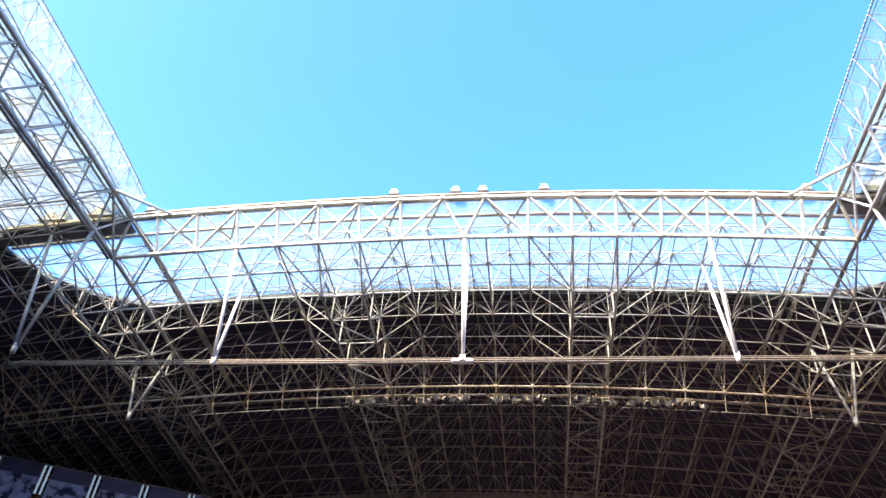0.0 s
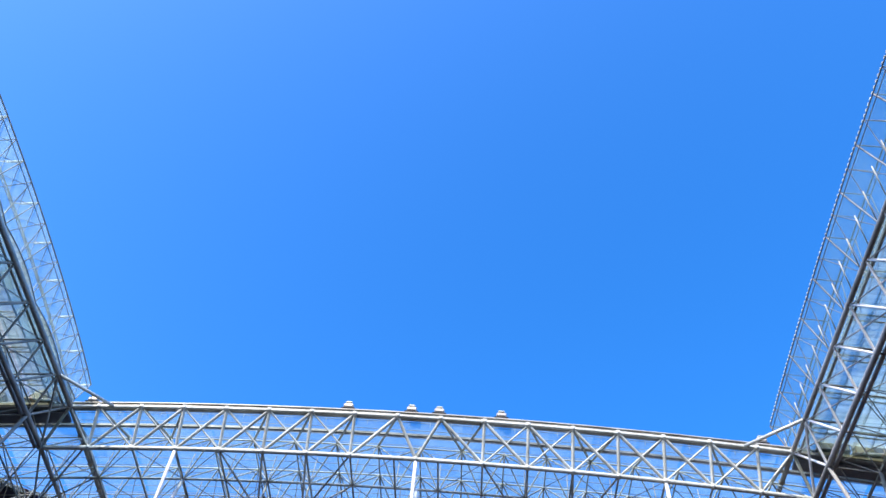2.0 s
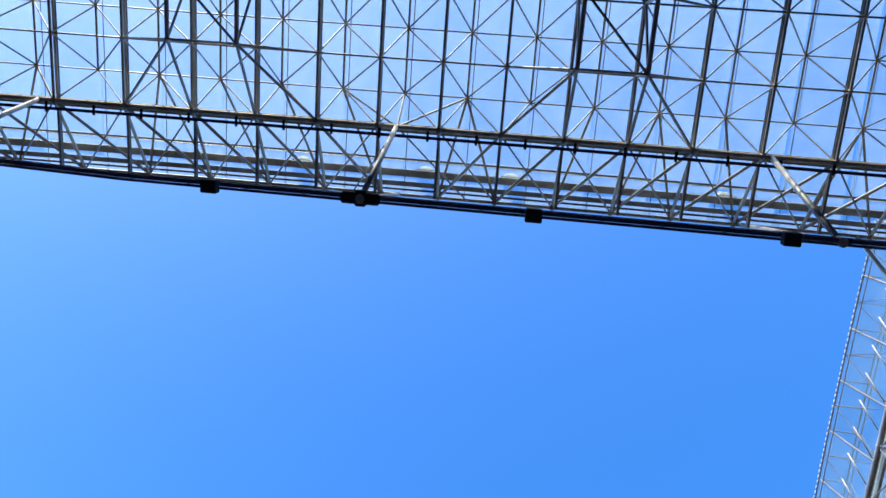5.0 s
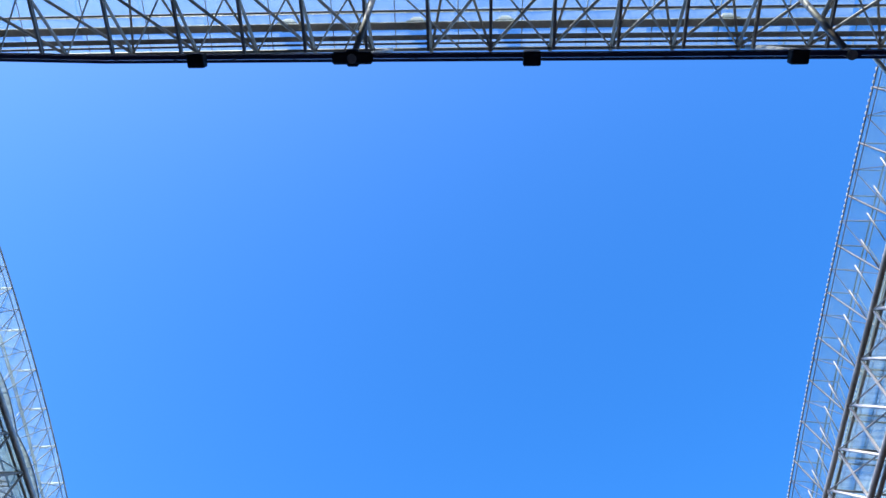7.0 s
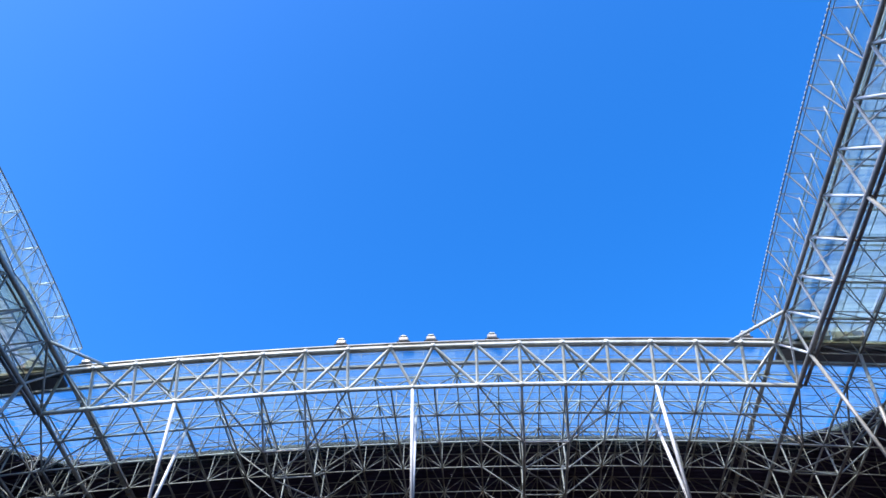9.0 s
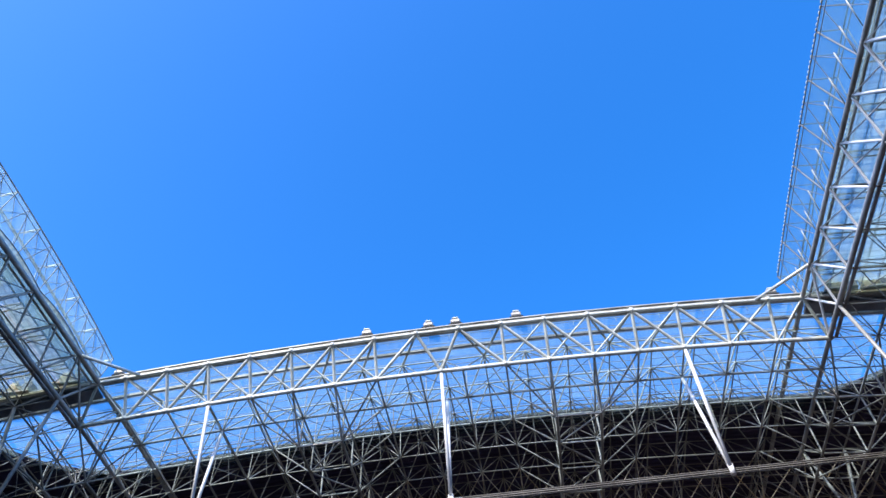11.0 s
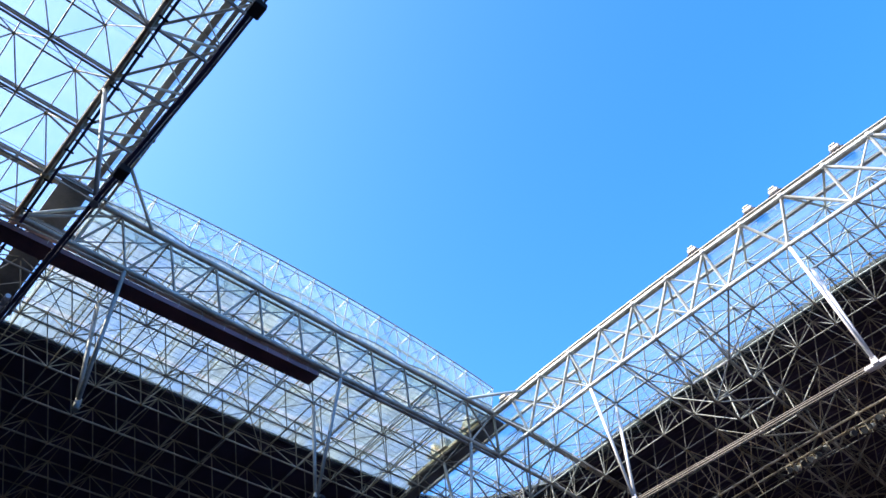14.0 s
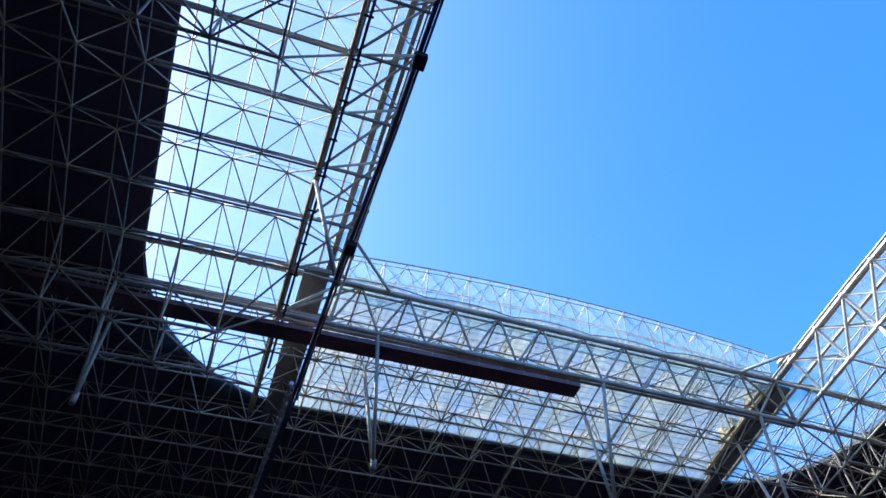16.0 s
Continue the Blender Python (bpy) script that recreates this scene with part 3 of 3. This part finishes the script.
            for a in range(steps):
                hem.tube(g.v[a * w], g.v[(a + 1) * w], 0.06 if s < 0 else 0.03, 5)
            part("hem", hem, M_GIRDER, sheet, "dark cable hem")
            if k % 2 == 0:
                y2 = ys[min(k + 2, n)] - 0.04
                g = Bag()
                g.v = [(x_edge + 0.05 * s, y, top(y, -0.05)), (x_edge + 0.05 * s, y2, top(y2, -0.05)), (x_edge + 1.25 * s, y2, zb + 0.1 - drop(y2)), (x_edge + 1.25 * s, y, zb + 0.1 - drop(y))]
                g.v += [(v[0] + 0.012 * s, v[1], v[2]) for v in g.v]
                g.f = [(0, 1, 2, 3), (7, 6, 5, 4), (0, 4, 5, 1), (1, 5, 6, 2), (2, 6, 7, 3), (3, 7, 4, 0)]
                part("edge_pane", g, M_TINT if s > 0 else M_CLEAR, t, "clear plastic edge sheet", False)
    if s > 0:
        clips = Bag()
        for c in range(int((y1 - y0) / 0.48)):
            yc = y0 + 0.48 * c
            clips.box(x_edge - 0.11, x_edge + 0.03, yc, yc + 0.22, top(yc) - 0.03, top(yc) + 0.08)
            clips.box(x_edge + 1.2, x_edge + 1.32, yc + 0.1, yc + 0.3, zb + 0.28, zb + 0.4)
        part("edge_clips", clips, M_EDGE, t, "row of small pale clips along the edge", kind="stuff", smooth=False)
    else:
        for k in range(n):
            ya, yb = ys[k], ys[k + 1]
            part("edge_brace", Bag().tube((x_edge + 0.8 * s, ya, top(ya, -2.6)), (x_edge, yb, top(yb, -0.7)), 0.035, 4), M_GREY, t)
            part("edge_brace", Bag().tube((x_edge, ya, top(ya, -0.7)), (x_edge + 0.8 * s, yb, top(yb, -2.6)), 0.035, 4), M_GREY, t)
    purl = Bag()
    for c in range(1, 16):
        dx = 1.3 + c * 1.45
        purl.tube((x_edge + dx * s, y0, zb + 0.1 - dx * 0.07 - drop(y0)), (x_edge + dx * s, y1, zb + 0.1 - dx * 0.07 - drop(y1)), 0.045, 4)
    part("purlins", purl, M_STEEL, t, kind="stuff")
    return t


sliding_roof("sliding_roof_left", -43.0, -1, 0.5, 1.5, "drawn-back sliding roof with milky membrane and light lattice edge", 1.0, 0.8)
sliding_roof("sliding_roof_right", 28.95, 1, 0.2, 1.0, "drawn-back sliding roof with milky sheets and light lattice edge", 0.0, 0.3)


# ---- hanging struts and rails ----
RAIL = 37.0 + EYE


def hanging_strut(x, y, zb, tops, bright, foot=True):
    t = thing("hanging_strut", "pale steel V-shaped strut hanging from the roof frame", "strut", "hanging struts")
    # Front struts hold the sun as white; the others' shade is grey, with black clamps.
    mat = M_WHITE if bright else M_GREY
    for top in tops:
        off = (Vector(top) - Vector((x, y, top[2]))).normalized() * 0.12
        part("leg", Bag().tube((x + off.x, y + off.y, zb + 0.3), top, 0.17, 8, True), mat, t)
    part("foot_joint", Bag().tube((x, y, zb - 0.46), (x, y, zb + 0.5), 0.24, 10, True), mat, t)
    if foot:
        plate = part("clamp_plate", bevelled(x - 1.0, x + 1.0, y - 0.3, y + 0.3, zb - 0.42, zb - 0.05, 0.1), mat if bright else M_BLACK, t, "clamp plate on the track")
        part("clamp_arm", bevelled(x - 0.3, x + 0.3, y - 0.42, y + 0.42, zb - 0.33, zb + 0.05, 0.08), mat if bright else M_BLACK, plate)
    return t


FY = 57.6


def back_line(x):
    """The back track's y: nearly straight, with a slight bend towards its far end."""
    for (xa, ya), (xb, yb) in (((-54.0, 4.8), (-30.0, 5.22)), ((-30.0, 5.22), (-19.0, 5.56)), ((-19.0, 5.56), (40.0, 5.86))):
        if x <= xb:
            break
    return ya + (yb - ya) * (x - xa) / (xb - xa)


for k, dx in ((-1, 0.05), (0, 0.2), (1, 0.7)):
    x = CX + 5.5 * MOD * k
    hanging_strut(x + dx, FY - 0.2, RAIL, [low(x, Y1), low(x, Y1 + MOD)], True, k == 0)
    hanging_strut(x, back_line(x), RAIL, [Vector((x, Y0, LOW - sag(x, Y0))), up(x, TY0)], False, k == 0)
for sx in (-1, 1):
    xa, xb = CX + sx * HALF, CX + sx * (HALF + MOD)
    for y, dy, zf in ((YS[11], 0.6, 37.5), (YS[16], 0.85, 36.8), (YS[21], -0.4, 37.2), (YS[25], 0.2, 35.9), (YS[30], -0.8, 40.4)):
        hanging_strut((xa + xb) / 2, y + (dy if sx < 0 else 0), zf, [low(xa, y), low(xb, y)], False, y == YS[21])


def shifted(bag, line):
    """Moves a bag along y by the track's line in plan."""
    bag.v = [(v[0], v[1] + line(v[0]), v[2]) for v in bag.v]
    return bag


def track(name, y, joints, mat, line, beams):
    t = thing(name, "long straight double steel track hung below the roof", "track", "hanging tracks")
    for o, half in beams:
        for x0, x1 in zip(joints, joints[1:]):
            for za, zb in ((-0.28, -0.2), (-0.08, -0.03), (0.1, 0.18)):
                part("track_beam", shifted(bevelled(x0, x1, y + o - half, y + o + half, RAIL + za, RAIL + zb, 0.015), line), mat, t)
    k = joints[0] + 1
    while k < joints[-1]:
        part("cross_tie", shifted(Bag().box(k - 0.06, k + 0.06, y - 0.07, y + 0.07, RAIL - 0.2, RAIL - 0.08), line), mat, t, smooth=False)
        k += 3.0
    return t


track("lighting_gantry", FY, (-51.5, 38.5), M_DULL, lambda x: 0.0, ((-0.12, 0.055), (0.12, 0.055)))
# Same track as in front, coloured navy to look backlit.
track("lighting_gantry", 0.0, (-58.5, -30.0, -19.0, 40.0), M_NAVY, back_line, ((-0.08, 0.11), (0.15, 0.045)))


duct = thing("cable_duct", "cable duct clamped beside the hung track, its sun glint put in as white", "cable duct")
k = -40.5
while k > -58.0:
    y = back_line(k) - 0.5
    part("duct_length", Bag().tube((k - 0.86, back_line(k - 0.86) - 0.5, RAIL - 0.1), (k, y, RAIL - 0.1), 0.18, 10, True), M_GLINT, duct)
    part("clamp_band", Bag().tube((k - 0.93, y, RAIL - 0.1), (k - 0.87, y, RAIL - 0.1), 0.19, 10, True), M_GREY, duct)
    part("clamp_arm", bevelled(k - 0.92, k - 0.86, y, y + 0.45, RAIL - 0.14, RAIL - 0.06, 0.01), M_BLACK, duct)
    k -= 0.93


def floodlight(x, y, z):
    t = thing("rail_lamp_box", "small black lamp box under the hanging rail", "lamp", "lamp boxes on the hanging rail", at=(x, y, z))
    part("housing", bevelled(-0.42, 0.42, -0.34, 0.34, -0.75, -0.2, 0.06), M_BLACK, t)
    part("bracket", bevelled(-0.1, 0.1, -0.3, 0.3, -0.2, 0.02, 0.02), M_GIRDER, t)
    return t


lamp_box = floodlight(-14.2, back_line(-14.2), RAIL - 0.2)
for x in (2.1, 14.5, -27.0):
    copy_thing(lamp_box, pose(x, back_line(x), RAIL - 0.2))

# brown catwalk under the left side of the roof
catwalk = thing("catwalk", "brown painted steel catwalk hung under the roof", "catwalk")
CW, CA, CB = -44.5, -22.0, 30.9


def sloped(x0, x1, z0, z1):
    """A long plate along y that falls with the roof; z0 and z1 count from the lower layer."""
    g = Bag()
    g.flat = True
    g.v = [(x, y, LOW + z - sag(CW, y)) for y in (CA, CB) for x, z in ((x0, z0), (x1, z0), (x1, z1), (x0, z1))]
    g.f = [(0, 1, 5, 4), (1, 2, 6, 5), (2, 3, 7, 6), (3, 0, 4, 7), (3, 2, 1, 0), (4, 5, 6, 7)]
    return g


part("floor_plate", sloped(CW - 0.8, CW + 0.8, -0.95, -0.8), M_BROWN, catwalk)
for x in (CW - 0.8, CW + 0.74):
    part("kick_plate", sloped(x, x + 0.06, -0.8, -0.45), M_BROWN, catwalk)
    part("hanger_beam", sloped(x - 0.03, x + 0.09, -0.12, 0.02), M_STEEL, catwalk)
    k = CA + 1
    while k < CB:
        part("hanger", Bag().tube((x + 0.03, k, LOW - 0.9 - sag(CW, k)), (x + 0.03, k, LOW - 0.05 - sag(CW, k)), 0.04, 5), M_STEEL, catwalk)
        k += 2.2

# lamp gantry across the front roof
gantry = thing("lamp_gantry", "rust-stained steel gantry hung across the front roof", "gantry")


def swept(points, r, sides=6):
    """One bent tube through the points."""
    g = Bag()
    for k, p in enumerate(points):
        for c in range(sides):
            w = 2 * math.pi * c / sides
            g.v.append((p[0], p[1] + r * math.cos(w), p[2] + r * math.sin(w)))
        if k:
            for c in range(sides):
                i, j = (k - 1) * sides + c, (k - 1) * sides + (c + 1) % sides
                g.f.append((i, j, j + sides, i + sides))
    return g


GY = YS[31]


def gz(x):
    return LOW - sag(x, GY) - 4.0


gx = [x for x in XS if abs(x - CX) < 62]
for dy, dz, r in ((0, 0, 0.15), (0.9, -0.6, 0.12), (0.9, -2.0, 0.07)):
    part("gantry_tube", swept([(a, GY + dy, gz(a) + dz) for a in gx], r * 0.9), M_RUST if dz > -1 else M_DULL, gantry)
for k, a in enumerate(gx):
    node = (a, GY, gz(a))
    part("gantry_joint", Bag().knot(node, 0.3), M_RUST, gantry)
    part("bracket", Bag().tube(node, (a, GY + 0.9, gz(a) - 2.0), 0.06, 5), M_RUST, gantry)
    part("hanger", Bag().tube(node, low(a, GY), 0.06, 5), M_RUST, gantry)
    part("hanger", Bag().tube(node, low(a, GY - MOD), 0.06, 5), M_RUST, gantry)
    for n in (k - 1, k + 1):
        if 0 <= n < len(gx):
            part("hanger", Bag().tube(node, low(gx[n], GY - MOD), 0.06, 5), M_RUST, gantry)
first = None
rng = random.Random(4)
for lo, hi in ((-22, -17.5), (-14.5, -8), (-5, 2), (5, 9.5), (11, 19)):
    x = lo
    while x < hi:
        at = (x, GY + 0.5, gz(x) - 1.45)
        if first is None:
            first = thing("gantry_floodlight", "round floodlight on the gantry, switched off", "floodlight", "floodlights on the gantry", at=at)
            head = part("lamp_head", Bag().tube((0, -0.25, -0.1), (0, 0.25, 0.1), 0.30, 10, True), M_STEEL, first)
            part("lens", Bag().tube((0, -0.29, -0.12), (0, -0.25, -0.1), 0.32, 10, True), M_BLACK, head)
            part("yoke", Bag().tube((-0.4, 0.1, -0.2), (-0.4, 0.1, 0.6), 0.04, 5).tube((0.4, 0.1, -0.2), (0.4, 0.1, 0.6), 0.04, 5).tube((-0.4, 0.1, 0.6), (0.4, 0.1, 0.6), 0.05, 5), M_RUST, first)
        else:
            copy_thing(first, pose(at[0], at[1], at[2] + rng.uniform(-0.3, 0.3), rng.uniform(-40, 20), 0, rng.uniform(-50, 50)))
        x += rng.uniform(0.7, 1.1)

# ---- ground, outer walls and the far stand ----
ground = new("ground", Bag().box(-2500, 2500, -2500, 2500, -0.5, 0.0).mesh("ground", M_GROUND, False))
tagged(ground, "dull grey stadium ground, hardly lit", "ground", kind="structure")
# Added closing walls, carried up towards the deck to keep horizon light out.
WX0, WX1, WY0, WY1 = CX - 98, CX + 98, -56.0, 120.0
WALLS = (("wall_front", arched(WX0, WX1, WY1, WY1 + 0.6, 0, ZU + 0.75 - 0.0007 * (WY1 - Y1) ** 2)),
         ("wall_back", arched(WX0, WX1, WY0 - 0.6, WY0, 0, ZU + 0.75 - 0.0007 * (WY0 - Y0) ** 2)),
         ("wall_left", Bag().box(WX0 - 0.6, WX0, WY0, WY1, 0, ZU - 12.0)),
         ("wall_right", Bag().box(WX1, WX1 + 0.6, WY0, WY1, 0, ZU - 12.0)))
for name, g in WALLS:
    w = new(name, g.mesh(name, M_CONCRETE, False))
    tagged(w, "plain grey concrete wall, added to close the stadium and block horizon light", "wall", kind="structure")

stand = thing("far_stand_parapet", "dark parapet with perforated screens and daylight slots behind the stand", "parapet", kind="structure")
A, B = Vector((-86.0, 76.0, 0)), Vector((-38.0, 101.0, 0))
way = (B - A).normalized()
out = Vector((-way.y, way.x, 0))
length = (B - A).length


def slab(a, b, z0, z1, thick):
    g = Bag()
    p, q = A + way * a, A + way * b
    g.v = [tuple(v + Vector((0, 0, z))) for z in (z0, z1) for v in (p, q, q + out * thick, p + out * thick)]
    g.f = [(0, 1, 5, 4), (1, 2, 6, 5), (2, 3, 7, 6), (3, 0, 4, 7), (4, 5, 6, 7), (3, 2, 1, 0)]
    return g


SZ = 40.2 + EYE
part("coping", slab(0, length, SZ - 0.15, SZ + 0.05, 0.6), M_GIRDER, stand)
k = 0.0
while k < length - 1:
    e = min(k + 5.0, length)
    part("upper_panel", slab(k, e, SZ - 1.9, SZ - 0.15, 0.3), M_NAVY, stand, "dark navy parapet panel", False)
    part("screen", slab(k, e, SZ - 5.5, SZ - 1.9, 0.2), M_SCREEN, stand, "dark blue perforated screen with daylight flecks painted in", False)
    for s in (0.12, 0.75):
        part("daylight_strip", slab(e + s - 0.02, e + s + 0.22, SZ - 4.0, SZ - 0.2, 0.25), M_STRIP, stand, "cold white strip, glowing in place of daylight through a slot", False)
    k = e + 1.3
part("lower_wall", slab(0, length, 0, SZ - 5.5, 0.5), M_CONCRETE, stand, smooth=False)


# ---- roof sheets ----
def ring_points(grow):
    """A rounded rectangle, finely stepped along its straight sides too."""
    hx, hy = (DX1 - DX0) / 2 + grow, (DY1 - DY0) / 2 + grow
    mx, my = (DX0 + DX1) / 2, (DY0 + DY1) / 2
    r = DR + grow * 0.6
    pts = []
    for c, (sx, sy) in enumerate(((1, 1), (-1, 1), (-1, -1), (1, -1))):
        for k in range(13):
            a = math.pi / 2 * (c + k / 12)
            pts.append((mx + sx * (hx - r) + r * math.cos(a), my + sy * (hy - r) + r * math.sin(a)))
        nx, ny = ((-1, 1), (-1, -1), (1, -1), (1, 1))[c]
        a = math.pi / 2 * (c + 1)
        end = (mx + nx * (hx - r) + r * math.cos(a), my + ny * (hy - r) + r * math.sin(a))
        for k in range(1, 24):
            p = pts[-k] if k == 1 else p
            pts.append((p[0] + (end[0] - p[0]) * k / 24, p[1] + (end[1] - p[1]) * k / 24))
    return pts


deck = Bag()
steps = (0, 1.2, 4, 7, 10, 14, 18, 22, 26, 30, 34, 38, 42, 46, 50, 54, 58)
n_ring = len(ring_points(0))
for gstep in steps:
    for x, y in ring_points(gstep):
        deck.v.append((x, y, LOW + DEEP + 0.8 - sag(x, y)))
for a in range(len(steps) - 1):
    for k in range(n_ring):
        i, j = a * n_ring + k, a * n_ring + (k + 1) % n_ring
        deck.f.append((i, j, j + n_ring, i + n_ring))
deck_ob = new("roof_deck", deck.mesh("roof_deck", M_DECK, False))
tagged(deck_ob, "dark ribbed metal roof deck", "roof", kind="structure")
solid = deck_ob.modifiers.new("thickness", "SOLIDIFY")
solid.thickness, solid.offset = 0.08, 1.0
rim = Bag()
pts = ring_points(0.1)
for k in range(n_ring):
    (xa, ya), (xb, yb) = pts[k], pts[(k + 1) % n_ring]
    rim.tube((xa, ya, ZU + 0.45 - sag(xa, ya)), (xb, yb, ZU + 0.45 - sag(xb, yb)), 0.05, 5)
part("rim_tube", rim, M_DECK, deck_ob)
ribs = Bag()
for k in range(90):
    y = DY1 - 1 + 0.7 * k
    for a in range(48):
        xa, xb = CX - 96 + 4 * a, CX - 92 + 4 * a
        if y < 119 and not inside_deck_hole((xa + xb) / 2, y, -1):
            ribs.tube((xa, y, ZU + 0.62 - sag(xa, y)), (xb, y, ZU + 0.62 - sag(xb, y)), 0.11, 3)
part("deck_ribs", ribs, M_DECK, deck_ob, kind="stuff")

# clear sheets between the opening and the deck, one pane a bay
glazing = thing("roof_glazing", "clear plastic roof sheets with dust streaks", "roof glazing", kind="structure")
purlins = Bag()
pane_mesh = {}


def pane(x0, x1, y0, y1):
    key = (round(x1 - x0, 2), round(y1 - y0, 2))
    if key not in pane_mesh:
        hx, hy = key[0] / 2 - 0.006, key[1] / 2 - 0.006
        pane_mesh[key] = Bag().box(-hx, hx, -hy, hy, 0, 0.012).mesh("pane", M_CLEAR, False)
    ob = new("pane", pane_mesh[key])
    ob.parent = glazing
    x, y = (x0 + x1) / 2, (y0 + y1) / 2
    ob.location = (x, y, ZU + 0.42 - sag(x, y))
    return ob


gxs = [x for x in sorted(UX + [TX0, TX1]) if DX0 - 3 < x < DX1 + 3]
gys = [y for y in sorted(UY + [TY0, TY1]) if DY0 - 3 < y < DY1 + 3]
for a, b in zip(gxs, gxs[1:]):
    for c, d in zip(gys, gys[1:]):
        mx, my = (a + b) / 2, (c + d) / 2
        if (TX0 < mx < TX1 and TY0 < my < TY1) or not inside_deck_hole(mx, my, 1.5):
            continue
        pane(a, b, c, d)
        if my > TY1 - 1:
            for k in range(4):
                yy = c + (d - c) * k / 4
                purlins.tube((a, yy, ZU + 0.32 - sag(a, yy)), (b, yy, ZU + 0.32 - sag(b, yy)), 0.035, 4)
        elif my < TY0 + 1:
            purlins.tube((a + 0.3, c, ZU + 0.34 - sag(a, c)), (a + 0.3, d, ZU + 0.34 - sag(a, d)), 0.035, 4)
        else:
            for k in range(3):
                xx = a + (b - a) * k / 3
                purlins.tube((xx, c, ZU + 0.32 - sag(xx, c)), (xx, d, ZU + 0.32 - sag(xx, d)), 0.022, 4)
for x in XS:
    if XL - 0.1 < x < XR + 0.1:
        g = Bag()
        g.flat = True
        y_a, y_b = DY0 - 0.5, TY0 - 0.3
        for z0, z1, half in ((LOW + 0.42, LOW + 0.46, 0.085), (LOW + 0.46, LOW + 0.66, 0.03), (LOW + 0.66, LOW + 0.7, 0.085)):
            base = len(g.v)
            g.v += [(x + back_shift(x) + o, y, z - sag(x, y)) for y in (y_a, y_b) for o, z in ((-half, z0), (half, z0), (half, z1), (-half, z1))]
            for q in ((3, 2, 1, 0), (4, 5, 6, 7), (0, 1, 5, 4), (1, 2, 6, 5), (2, 3, 7, 6), (3, 0, 4, 7)):
                g.f.append(tuple(base + n for n in q))
        part("edge_beam", g, M_GREY, roof_frame, "weathered grey I-beam on the lower layer of the frame", False)
part("glazing_purlins", purlins, M_STEEL, glazing, "thin steel purlins", kind="stuff")

# the bars straight above, one by one
for p, q, r in near_bars:
    part("bar", Bag().tube(p, q, r, 7), M_STEEL, roof_frame)
